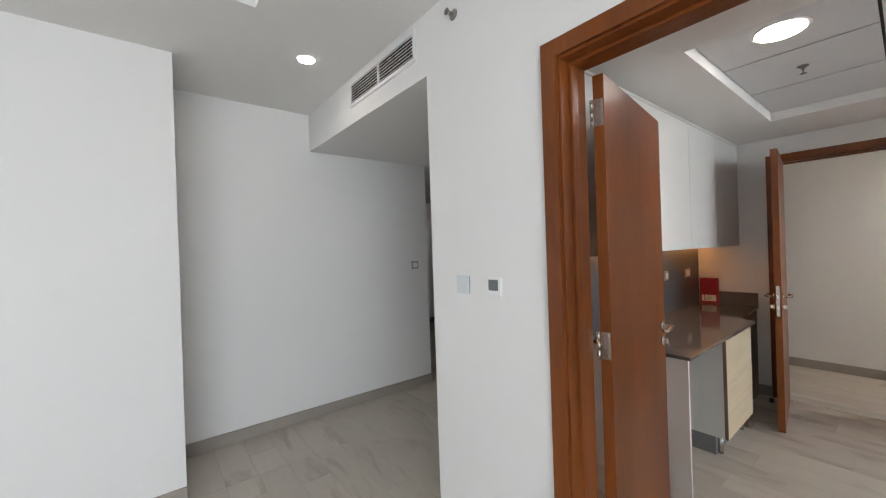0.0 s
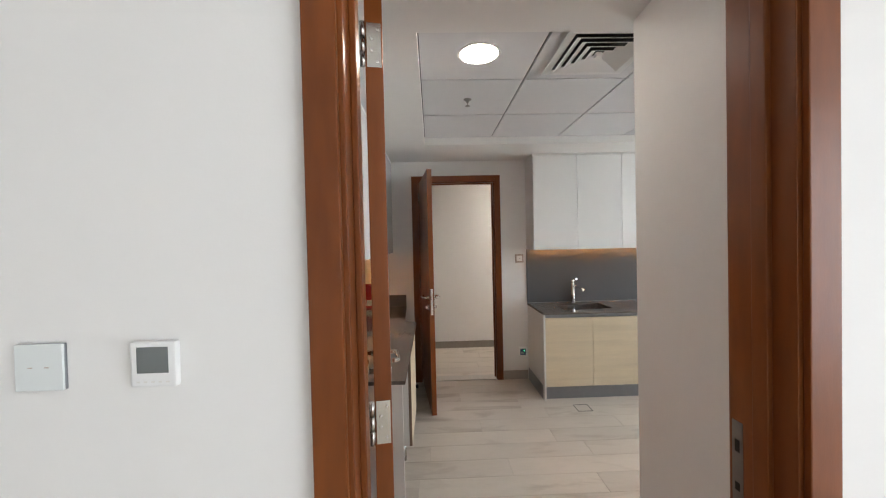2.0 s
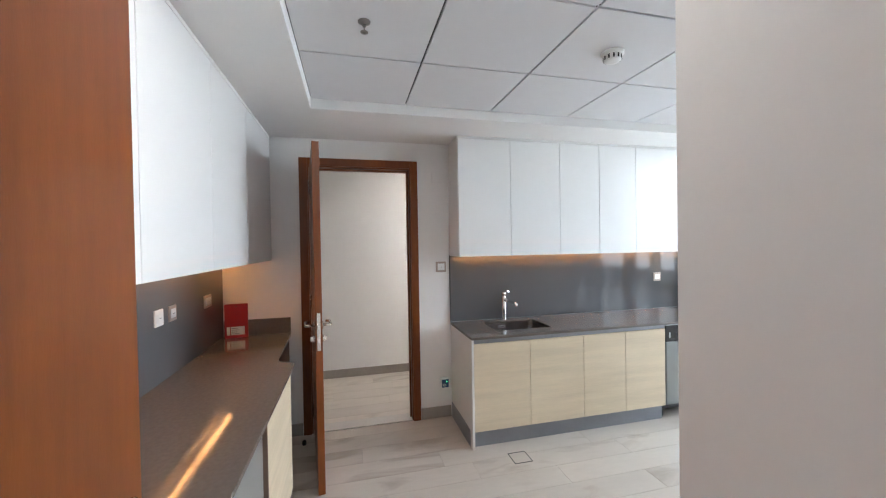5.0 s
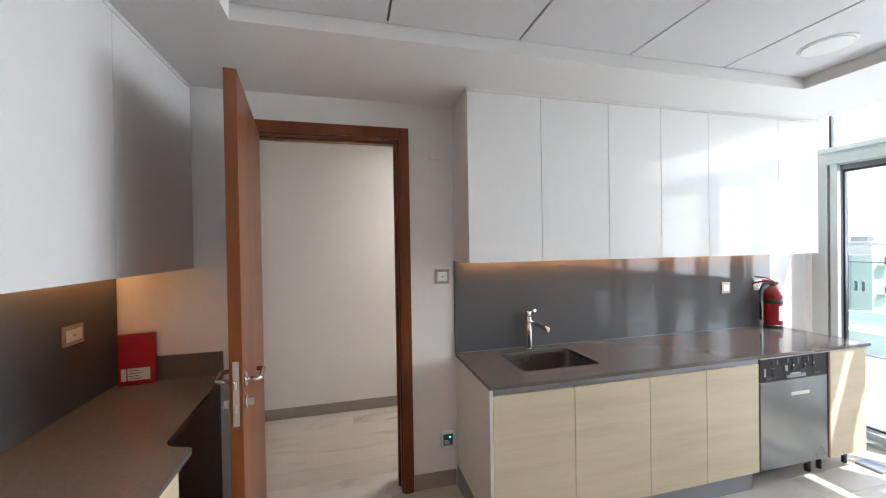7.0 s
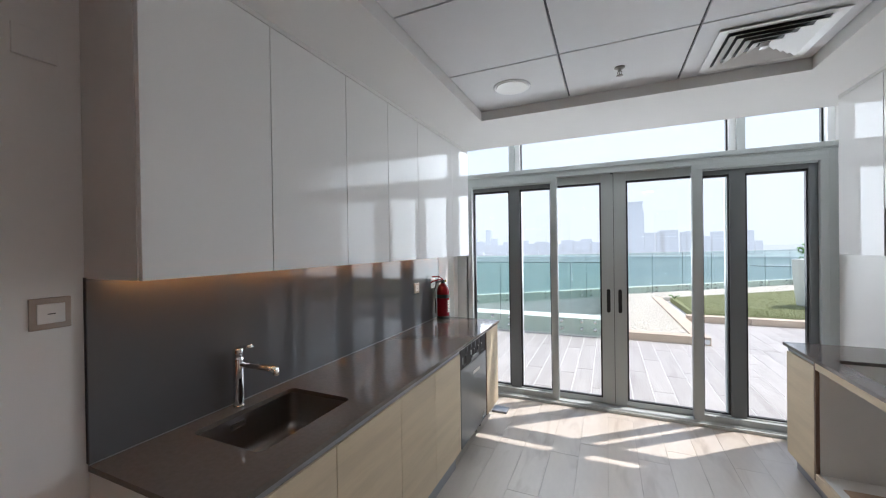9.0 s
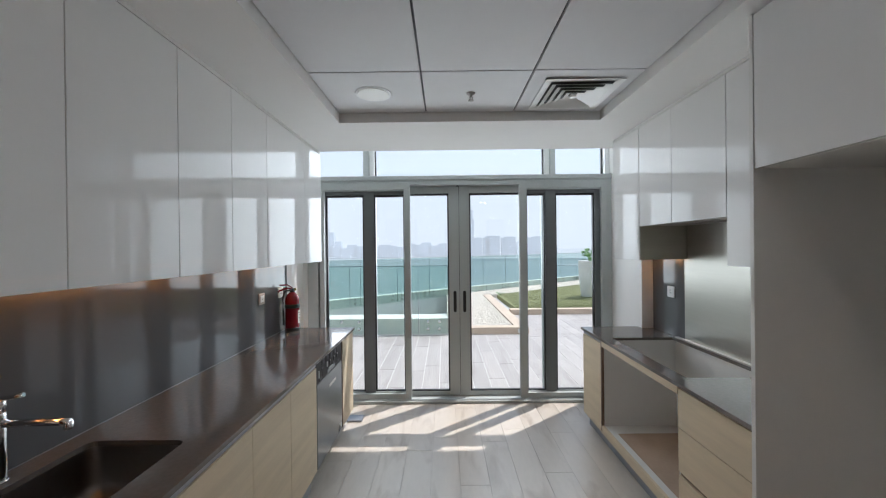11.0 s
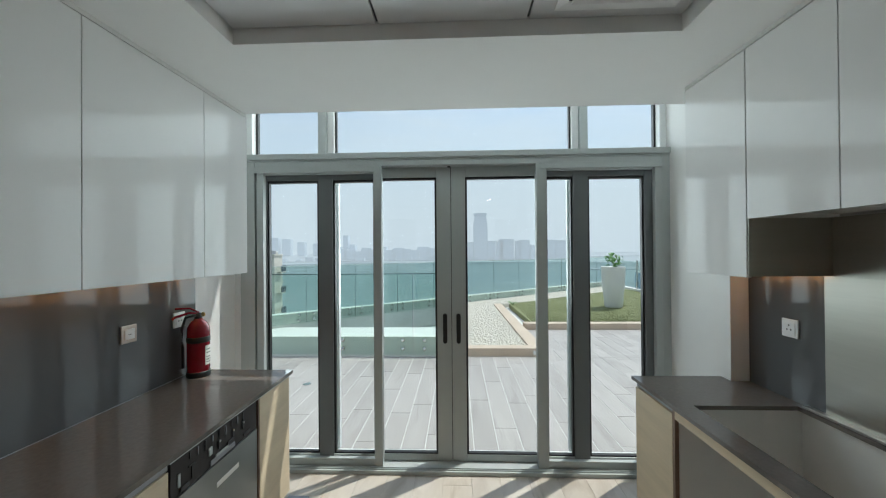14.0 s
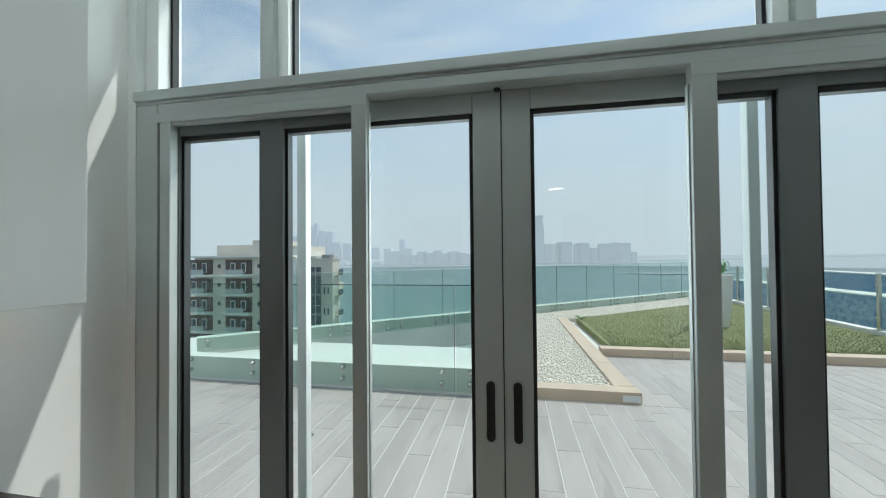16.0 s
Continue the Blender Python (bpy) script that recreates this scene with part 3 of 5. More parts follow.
# darker sliding sashes behind the posts, with their outer insect screens
s0, s1 = -3.636, -3.578
for lo, hi, ma, mb, ends in ((3.671, 4.600, 3.988, 4.096, (4.492, 4.600)), (1.530, 2.400, 2.094, 2.204, (1.530, 1.690))):
    bar("sash_stile", ma, mb, s0, s1, 0.03, 2.205, "alu_dark")
    bar("sash_stile", *ends, s0, s1, 0.03, 2.205, "alu_dark")
    bar("sash_rail", lo, hi, s0 + 0.002, s1 - 0.002, 2.150, 2.205, "alu_dark")
    bar("sash_rail", lo, hi, s0 + 0.002, s1 - 0.002, 0.03, 0.095, "alu")
    pane(max(lo, ends[1] if ends[0] == lo else lo), ma, -3.612, 0.095, 2.150)
    pane(mb, min(hi, ends[0] if ends[1] == hi else hi), -3.612, 0.095, 2.150)
bar("screen_stile", 4.005, 4.050, -3.82, -3.775, 0.03, 2.25, "alu_white")
bar("screen_stile", 2.150, 2.188, -3.82, -3.775, 0.03, 2.25, "alu")
T0 = 2.338
for a, b, c, d in ((4.035, 4.097, 3.985, 4.035), (2.090, 2.148, 2.148, 2.198)):
    bar("transom_mullion", a, b, -3.66, -3.58, T0, HEAD, "alu")
    bar("transom_mullion", c, d, -3.70, -3.61, T0, HEAD, "alu_white")
bar("transom_jamb", 4.605, 4.675, -3.70, -3.58, T0, HEAD, "alu_white")
bar("transom_jamb", 1.515, 1.575, -3.70, -3.58, T0, HEAD, "alu_white")
bar("transom_head", 1.515, 4.675, -3.70, -3.56, HEAD, HEAD + 0.06, "alu")
pane(4.097, 4.605, -3.66, T0, HEAD)
pane(2.198, 3.985, -3.66, T0, HEAD)
pane(1.575, 2.090, -3.66, T0, HEAD)
structure("wall_window_head", boxed(W_IN, E_WALL, -3.75, -3.54, HEAD + 0.06, 3.25), "wall", "white painted strip above the glazing")
structure("trim_window_side", boxed(4.676, E_WALL, -3.74, -3.54, 0, HEAD + 0.06), "alu_white", "white filler strip beside the glazing", "trim")
# living room glazing behind the camera
lw = thing("window_2", (-1.55, -3.65, 0), "wide living room glazing in grey aluminium", "window", kind="structure")
for k in range(5):
    x = -4.0 + k * 4.9 / 4
    part("frame_post", boxed(max(x - 0.035, -3.998), min(x + 0.035, 0.898), -3.69, -3.61, 0.07, 2.63, bevel=0.003), "alu", lw)
part("frame_head", boxed(-3.998, 0.898, -3.69, -3.61, 2.63, 2.698, bevel=0.003), "alu", lw)
part("frame_sill", boxed(-3.998, 0.898, -3.69, -3.61, 0.0, 0.07, bevel=0.003), "alu", lw)
for k in range(4):
    g = part("pane", boxed(-3.965 + k * 1.225, -2.81 + k * 1.225, -3.653, -3.647, 0.07, 2.63), "win_glass", lw)
    g.visible_shadow = False


# ---- kitchen: sink run ----
def front(parent, plane, sign, y0, y1, z0, z1, mat, t=0.019, name="door"):
    """A cabinet front whose outer face lies at x = plane and faces sign."""
    a, b = sorted((plane, plane - sign * t))
    return part(name, boxed(a, b, y0 + 0.0015, y1 - 0.0015, z0, z1, bevel=0.0012, seg=1), mat, parent)


XF = 4.105
base_y = (-0.36, -0.83, -1.315, -1.72, -2.13)
for y1, y0 in zip(base_y, base_y[1:]):
    c = thing("base_cabinet", (4.42, (y0 + y1) / 2, 0.14), "beige woodgrain base cabinet under the grey worktop", "cabinet", "base cabinets of the sink run")
    bm = bmesh.new()
    box(bm, XF + 0.022, 4.70, y0 + 0.001, y0 + 0.018, 0.14, 0.62 if y0 == -0.83 else 0.835)
    box(bm, XF + 0.022, 4.70, y1 - 0.018, y1 - 0.001, 0.14, 0.62 if y1 == -0.83 else 0.835)
    box(bm, XF + 0.022, 4.70, y0 + 0.018, y1 - 0.018, 0.14, 0.158)
    box(bm, 4.69, 4.70, y0 + 0.018, y1 - 0.018, 0.158, 0.835)
    part("carcass", bm, "carcass", c)
    front(c, XF, -1, y0, y1, 0.135, 0.812, "beige")
    part("grip_rail", boxed(XF + 0.004, XF + 0.03, y0, y1, 0.816, 0.846, bevel=0.002), "plinth", c)
single("end_panel", boxed(XF, 4.712, -0.36, -0.342, 0.0, 0.845, bevel=0.001), "carcass", "white melamine end panel of the sink run", "end panel", at=(4.41, -0.35, 0))
single("plinth", boxed(4.15, 4.165, -2.13, -0.362, 0.0, 0.135, bevel=0.001), "plinth", "grey foil plinth under the base cabinets", "plinth", at=(4.157, -1.2, 0))
single("plinth", boxed(4.165, 4.70, -0.341, -0.338, 0.0, 0.135), "plinth", "grey foil plinth strip on the end panel", "plinth", at=(4.4, -0.34, 0))

# dishwasher with its decor door removed
dw = thing("dishwasher", (4.4, -2.43, 0.0), "built-in steel dishwasher without its decor front", "dishwasher")
part("tub", boxed(4.14, 4.69, -2.728, -2.136, 0.13, 0.815, bevel=0.004), "dw_steel", dw)
part("door", boxed(4.105, 4.14, -2.725, -2.14, 0.135, 0.690, bevel=0.004), "dw_steel", dw, "bare grey steel door")
cp = part("control_panel", boxed(4.108, 4.145, -2.725, -2.14, 0.692, 0.836, bevel=0.003), "dw_panel", dw, "smoked brown control panel with exposed clips")
for k, (y, z, w, h) in enumerate(((-2.18, 0.75, 0.012, 0.05), (-2.25, 0.772, 0.04, 0.006), (-2.25, 0.742, 0.006, 0.05), (-2.21, 0.71, 0.05, 0.016), (-2.36, 0.765, 0.02, 0.035), (-2.42, 0.765, 0.02, 0.035), (-2.52, 0.765, 0.016, 0.03), (-2.60, 0.765, 0.016, 0.035), (-2.44, 0.725, 0.09, 0.012), (-2.63, 0.715, 0.06, 0.012), (-2.50, 0.735, 0.05, 0.02))):
    part("clip", boxed(4.103, 4.108, y - w / 2, y + w / 2, z - h / 2, z + h / 2, bevel=0.001, seg=1), "black" if k % 4 else "alu", cp)
for k in range(9):
    y = -2.24 - 0.045 * k
    part("clip", boxed(4.1045, 4.108, y - 0.004, y + 0.004, 0.80 - 0.008 * (k % 3), 0.826, bevel=0.001, seg=1), "plinth" if k % 2 else "black", cp)
part("pull_grip", boxed(4.1025, 4.108, -2.53, -2.36, 0.70, 0.722, bevel=0.002), "plinth", cp, "grey moulded grip")
for y in (-2.35, -2.42, -2.52, -2.60):
    part("screw_head", lathe(bmesh.new(), [(0.006, 0), (0.004, 0.003)], (4.104, y, 0.778), 10, Matrix.Rotation(-math.pi / 2, 4, "Y")), "paper", cp)
part("maker_mark", boxed(4.1035, 4.105, -2.56, -2.40, 0.585, 0.607), "paper", dw, "pale printed maker's mark")
for y in (-2.17, -2.69):
    part("foot", rod(bmesh.new(), (4.20, y, 0.0), (4.20, y, 0.13), 0.018), "black", dw)
part("base_tray", boxed(4.19, 4.67, -2.72, -2.14, 0.06, 0.128, bevel=0.004), "black", dw)
single("filler_rail", boxed(4.10, 4.125, -3.10, -2.13, 0.838, 0.848, bevel=0.001), "alu", "pale metal rail under the worktop", "rail", at=(4.11, -2.6, 0.82))

ec = thing("base_cabinet", (4.42, -2.93, 0.14), "narrow beige end cabinet beside the glass doors", "cabinet", "base cabinets of the sink run")
part("side_panel", boxed(4.127, 4.70, -2.752, -2.734, 0.135, 0.842, bevel=0.001), "edge", ec, "brown-edged side panel")
part("side_panel", boxed(4.127, 4.70, -3.098, -3.08, 0.135, 0.842, bevel=0.001), "carcass", ec)
part("base", boxed(4.127, 4.70, -3.08, -2.752, 0.135, 0.153), "carcass", ec)
front(ec, 4.105, -1, -3.098, -2.752, 0.13, 0.835, "beige")
part("door_edge", boxed(4.105, 4.126, -2.750, -2.738, 0.13, 0.84), "edge", ec)
for y in (-2.80, -3.05):
    part("leg", rod(bmesh.new(), (4.2, y, 0), (4.2, y, 0.135), 0.016), "black", ec)
single("floor_pad", boxed(4.03, 4.17, -3.22, -3.10, 0.0, 0.018, bevel=0.005), "plinth", "small blue-grey pad lying on the floor", "pad", at=(4.1, -3.16, 0))

# worktop with a cut-out for the sink
SX, SY = (4.245, 4.612), (-1.103, -0.605)
wt = thing("worktop", (4.4, -1.7, 0.845), "polished dark grey quartz worktop with a sink cut-out", "worktop")


def pierced_slab(x0, x1, y0, y1, hx, hy, z0, z1):
    """One slab with a rectangular opening through it."""
    bm = bmesh.new()
    rings = []
    for (a, b), (c, d) in (((x0, x1), (y0, y1)), (hx, hy)):
        for z in (z0, z1):
            rings.append([bm.verts.new(q) for q in ((a, c, z), (b, c, z), (b, d, z), (a, d, z))])
    out_low, out_top, in_low, in_top = rings
    for p, q in ((out_low, out_top), (out_top, in_top), (in_top, in_low), (in_low, out_low)):
        for k in range(4):
            bm.faces.new((p[k], p[(k + 1) % 4], q[(k + 1) % 4], q[k]))
    bmesh.ops.recalc_face_normals(bm, faces=bm.faces[:])
    return bm


part("slab", pierced_slab(4.09, 4.708, -3.118, -0.338, SX, SY, 0.85, TOP), "quartz", wt)
# rounded inner corners of the cut-out
for cx, cy, sx, sy in ((SX[0], SY[0], 1, 1), (SX[1], SY[0], -1, 1), (SX[0], SY[1], 1, -1), (SX[1], SY[1], -1, -1)):
    r = 0.035
    pts = [(cx, cy)] + [(cx + sx * (r - r * math.cos(a)), cy + sy * (r - r * math.sin(a))) for a in [k * math.pi / 12 for k in range(7)]]
    part("corner_fillet", prism(bmesh.new(), pts, 0.85, TOP - 0.0002), "quartz", wt)


def bowl(x0, x1, y0, y1, z_top, depth, r=0.045):
    """Pressed basin with rounded corners and a coved bottom."""
    bm = bmesh.new()
    levels = ((0.0, 0.0), (0.0, 0.75), (0.006, 0.88), (0.022, 0.97), (0.05, 1.0))
    rings = []
    for inset, d in levels:
        a0, a1, b0, b1 = x0 + inset, x1 - inset, y0 + inset, y1 - inset
        ring = []
        for cx, cy, start in ((a1 - r, b1 - r, 0), (a0 + r, b1 - r, 90), (a0 + r, b0 + r, 180), (a1 - r, b0 + r, 270)):
            for k in range(6):
                a = radians(start + 18 * k)
                ring.append(bm.verts.new((cx + r * math.cos(a), cy + r * math.sin(a), z_top - depth * d)))
        rings.append(ring)
    n = len(rings[0])
    for a, b in zip(rings, rings[1:]):
        for k in range(n):
            f = bm.faces.new((a[k], b[k], b[(k + 1) % n], a[(k + 1) % n]))
            f.smooth = True
    bm.faces.new(rings[-1])
    return bm


sk = thing("sink", (4.43, -0.854, 0.65), "undermounted brushed steel sink bowl in the worktop", "sink")
part("bowl", bowl(SX[0] - 0.004, SX[1] + 0.004, SY[0] - 0.004, SY[1] + 0.004, 0.849, 0.185), "sink_steel", sk)
part("drain", lathe(bmesh.new(), [(0.045, 0.0), (0.045, 0.003), (0.036, 0.004), (0.03, 0.001)], (4.43, -0.854, 0.665), 24), "chrome", sk)
ov = part("overflow", boxed(4.606, 4.612, -0.835, -0.765, 0.803, 0.828, bevel=0.002), "chrome", sk)
part("overflow_slot", boxed(4.6045, 4.606, -0.827, -0.773, 0.809, 0.822), "sink_steel", ov)

tp = thing("tap", (4.665, -0.848, TOP), "chrome single-lever kitchen mixer tap", "tap")
part("base", lathe(bmesh.new(), [(0.0245, 0), (0.0245, 0.0045), (0.0235, 0.0055), (0.0216, 0.0056)], (4.665, -0.848, TOP), 24), "chrome", tp)
part("body", lathe(bmesh.new(), [(0.0215, 0.005), (0.0215, 0.012), (0.0215, 0.205), (0.0215, 0.2145), (0.0195, 0.2155), (0.0195, 0.2215), (0.0215, 0.2225), (0.0215, 0.252), (0.018, 0.257)], (4.665, -0.848, TOP), 24), "chrome", tp)
sp = part("spout", tube(bmesh.new(), [(4.655, -0.85, 1.055), (4.60, -0.862, 1.052), (4.50, -0.885, 1.043), (4.475, -0.89, 1.038)], 0.0125, 12), "chrome", tp)
part("aerator", lathe(bmesh.new(), [(0.011, -0.028), (0.013, -0.024), (0.013, 0.0)], (4.482, -0.889, 1.045), 16), "chrome", sp)
part("lever", tube(bmesh.new(), [(4.668, -0.847, 1.124), (4.655, -0.851, 1.132), (4.622, -0.861, 1.135), (4.600, -0.867, 1.139)], 0.0072, 10), "chrome", tp)

sb = thing("splashback", (4.71, -1.7, TOP), "glossy grey glass splashback behind the sink", "splashback")
part("glass_panel", boxed(4.704, 4.7195, -3.10, -0.3405, TOP + 0.003, 1.482, bevel=0.001), "splash", sb)
part("edge_trim", boxed(4.703, 4.7195, -0.3405, -0.338, TOP + 0.003, 1.482), "ink", sb, "dark polished glass edge")
part("seal", boxed(4.7005, 4.7095, -3.10, -0.338, TOP + 0.0004, TOP + 0.003), "plinth", sb, "grey silicone bead")
XU = 4.40
up_y = (-0.36, -0.814, -1.293, -1.70, -2.10, -2.75, -3.155)


def wall_cabinet(plane, back, sign, y0, y1, z0, z1, label, group, over=0.0):
    c = thing("wall_cabinet", ((plane + back) / 2, (y0 + y1) / 2, z0), label, "cabinet", group)
    lo, hi = sorted((plane - sign * 0.021, back))
    bm = bmesh.new()
    box(bm, lo, hi, y0 + 0.001, y0 + 0.018, z0, z1)
    box(bm, lo, hi, y1 - 0.018, y1 - 0.001, z0, z1)
    box(bm, lo, hi, y0 + 0.018, y1 - 0.018, z0 + 0.012, z0 + 0.03)
    box(bm, lo, hi, y0 + 0.018, y1 - 0.018, z1 - 0.018, z1)
    part("carcass", bm, "carcass", c)
    front(c, plane, sign, y0, y1 + over, z0 - 0.004, z1 - 0.003, "lacquer")
    return c


for y1, y0 in zip(up_y, up_y[1:]):
    wall_cabinet(XU, 4.703, -1, y0, y1, 1.482, 2.475, "handleless gloss white wall cabinet over the sink run", "wall cabinets over the sink run", 0.018 if y1 == up_y[0] else 0.0)
single("end_panel", boxed(XU + 0.0205, 4.718, -0.3595, -0.341, 1.478, 2.475, bevel=0.001), "carcass", "white end panel of the wall cabinets", "end panel", at=(4.56, -0.35, 1.478))
single("cornice", boxed(XU + 0.001, 4.718, -3.155, -0.341, 2.4755, 2.4945), "carcass", "white filler strip between cabinets and ceiling", "filler strip", at=(4.56, -1.7, 2.476))


def led(a, label, at):
    t = thing("led_strip", at, label, "light strip", "strips under the wall cabinets")
    part("profile", boxed(a[0], a[1], a[2], a[3], a[4] + 0.004, a[5], bevel=0.0), "alu", t)
    part("diffuser", boxed(a[0] + 0.002, a[1] - 0.002, a[2] + 0.002, a[3] - 0.002, a[4], a[4] + 0.004), "led_warm", t, "glowing warm diffuser")


led((4.655, 4.672, -3.09, -0.40, 1.4845, 1.4935), "lit warm light strip under the wall cabinets", (4.66, -1.7, 1.4845))


def plate(name, pos, wall, w, h, label, category, face="champagne", rocker=True, group="switches and sockets"):
    """A wall plate with raised frame; wall is the outward normal: '-x', '+x', '-y'."""
    turn = {"-x": Matrix.Rotation(-math.pi / 2, 4, "Z"), "+x": Matrix.Rotation(math.pi / 2, 4, "Z"), "-y": Matrix()}[wall]
    t = thing(name, pos, label, category, group, turn=turn)
    part("frame", boxed(-w / 2, w / 2, -0.009, 0, -h / 2, h / 2, bevel=0.003), face, t)
    if rocker == "socket":
        k = part("insert", boxed(-w / 2 + 0.014, w / 2 - 0.014, -0.0115, -0.009, -h / 2 + 0.014, h / 2 - 0.014, bevel=0.001), "plastic", t)
        for a, b in ((-0.011, -0.006), (0.011, -0.006), (0.0, 0.014)):
            part("pin_hole", boxed(a - 0.003, a + 0.003, -0.0125, -0.0115, b - 0.004, b + 0.004), "black", k)
    elif rocker:
        k = part("rocker", boxed(-w / 2 + 0.016, w / 2 - 0.016, -0.0125, -0.009, -h / 2 + 0.018, h / 2 - 0.018, bevel=0.002), "plastic", t, "white rocker")
        part("print_line", boxed(-0.009, 0.009, -0.0132, -0.0125, -0.003, 0.0), "ink", k)
    return t


plate("switched_outlet", (4.704, -2.616, 1.205), "-x", 0.088, 0.088, "champagne-framed white switched outlet on the splashback", "outlet")
plate("switched_outlet", (4.704, -2.955, 1.215), "-x", 0.088, 0.088, "white socket plate behind the fire extinguisher", "outlet", "plastic", rocker="socket")
plate("wall_switch", (E_WALL, -0.258, 1.38), "-x", 0.096, 0.096, "champagne wall switch with a white rocker", "switch")
plate("blank_plate", (E_WALL, -0.235, 2.19), "-x", 0.10, 0.09, "white painted blank wall plate", "wall plate", "wall", rocker=False)
mb = thing("leak_alarm", (E_WALL, -0.275, 0.315), "small white alarm box with a lit green lamp", "alarm box", turn=Matrix.Rotation(-math.pi / 2, 4, "Z"))
part("housing", boxed(-0.045, 0.045, -0.03, 0, -0.05, 0.05, bevel=0.004), "plastic", mb)
fp = part("face_plate", boxed(-0.032, 0.032, -0.032, -0.03, -0.036, 0.036), "alarm_blue", mb, "dark blue printed face")
part("lamp", lathe(bmesh.new(), [(0.006, 0), (0.004, 0.004)], (0.012, -0.0325, 0.016), 10, Matrix.Rotation(math.pi / 2, 4, "X")), "green_led", fp, "glowing green lamp")
for k in range(3):
    part("print_line", boxed(-0.024, 0.0 + 0.006 * k, -0.0327, -0.032, -0.006 - k * 0.009, -0.002 - k * 0.009), "paper", fp)

# fire extinguisher on the worktop
fe = thing("fire_extinguisher", (4.615, -3.0, TOP), "red portable fire extinguisher standing on the worktop", "extinguisher")
o = (4.615, -3.0, TOP)
cyl = part("cylinder", lathe(bmesh.new(), [(0.058, 0.028), (0.0605, 0.034), (0.0605, 0.27), (0.056, 0.30), (0.044, 0.322), (0.026, 0.335), (0.02, 0.345)], o, 32), "red", fe)
part("skirt", lathe(bmesh.new(), [(0.060, 0.0), (0.063, 0.004), (0.063, 0.03), (0.060, 0.034)], o, 32), "black", fe, "black plastic foot ring")
part("neck", lathe(bmesh.new(), [(0.02, 0.343), (0.02, 0.358), (0.015, 0.362), (0.015, 0.378)], o, 16), "black", fe, "black valve neck")
part("strap", lathe(bmesh.new(), [(0.0612, 0.205), (0.063, 0.208), (0.063, 0.236), (0.0612, 0.239)], o, 32), "black", fe, "black hose strap")
part("carry_handle", tube(bmesh.new(), [(4.615, -2.995, 1.245), (4.645, -2.96, 1.252), (4.685, -2.90, 1.235), (4.692, -2.89, 1.225)], 0.007, 8), "red", fe)
part("squeeze_lever", tube(bmesh.new(), [(4.615, -3.005, 1.25), (4.64, -2.965, 1.28), (4.68, -2.90, 1.285)], 0.0055, 8), "red", fe)
part("hose", tube(bmesh.new(), [(4.615, -2.985, 1.235), (4.66, -2.955, 1.225), (4.675, -2.945, 1.16), (4.672, -2.945, 1.05), (4.67, -2.947, 0.93)], 0.0085, 10), "black", fe, "black rubber hose")
part("gauge", lathe(bmesh.new(), [(0.013, 0), (0.013, 0.008), (0.011, 0.01)], (4.60, -3.016, 1.235), 16, Matrix.Rotation(math.pi / 2, 4, "X")), "brass", fe)
lb = bmesh.new()
rows = []
for z in (0.07, 0.185):
    rows.append([lb.verts.new((o[0] + 0.0612 * math.cos(radians(a)), o[1] + 0.0612 * math.sin(radians(a)), o[2] + z)) for a in range(160, 227, 6)])
for k in range(len(rows[0]) - 1):
    lb.faces.new((rows[0][k], rows[0][k + 1], rows[1][k + 1], rows[1][k]))
part("label", lb, "paper", cyl, "white instruction label")
for k, z in enumerate((0.085, 0.1, 0.115, 0.14, 0.16)):
    pb = bmesh.new()
    rr = [[pb.verts.new((o[0] + 0.0616 * math.cos(radians(a)), o[1] + 0.0616 * math.sin(radians(a)), o[2] + z + dz)) for a in range(166, 220 - 6 * (k % 3), 6)] for dz in (0, 0.005)]
    for i in range(len(rr[0]) - 1):
        pb.faces.new((rr[0][i], rr[0][i + 1], rr[1][i + 1], rr[1][i]))
    part("print_line", pb, "ink", cyl)

# floor access cover
fc = thing("floor_cover", (3.925, -0.645, 0), "square floor drain cover filled with porcelain", "drain cover")
bm = bmesh.new()
for a in ((3.855, 3.995, -0.715, -0.709), (3.855, 3.995, -0.581, -0.575), (3.855, 3.861, -0.709, -0.581), (3.989, 3.995, -0.709, -0.581)):
    box(bm, *a, 0.0005, 0.002)
part("rim", bm, "black", fc)
part("lid", boxed(3.863, 3.987, -0.707, -0.583, 0.0005, 0.0018), "floor", fc)


# ---- kitchen: long worktop by the door ----
wn2 = thing("worktop", (3.4, 1.25, 0.85), "polished brown-grey quartz worktop with a notched end", "worktop")
nose = [(3.85 + 0.02 * math.sin(a), 0.91 - 0.02 * math.cos(a)) for a in [k * math.pi / 12 for k in range(7)]]
cove = [(3.95 - 0.07 * math.cos(a), 0.935 + 0.065 * math.sin(a)) for a in [k * math.pi / 14 for k in range(1, 8)]]
part("slab", prism(bmesh.new(), [(2.42, 0.89), *nose, *cove, (4.708, 1.035), (4.708, 1.54), (2.42, 1.54)], 0.85, TOP), "quartz", wn2)
part("upstand", boxed(4.702, 4.7185, 1.037, 1.535, TOP, 1.0, bevel=0.001), "quartz", wn2, "low quartz upstand")
single("splashback", boxed(1.46, 4.70, 1.5355, 1.549, TOP + 0.001, 1.482, bevel=0.001), "splash", "glossy grey glass splashback behind the long worktop", "splashback", at=(3.1, 1.54, TOP))
ep = thing("end_panel", (2.46, 1.25, 0), "white melamine end panel carrying the worktop", "end panel")
part("panel", boxed(2.425, 2.443, 0.905, 1.535, 0.0, 0.848, bevel=0.001), "carcass", ep)
nb = thing("base_cabinet", (3.46, 1.25, 0.14), "beige woodgrain base cabinet under the long worktop", "cabinet")
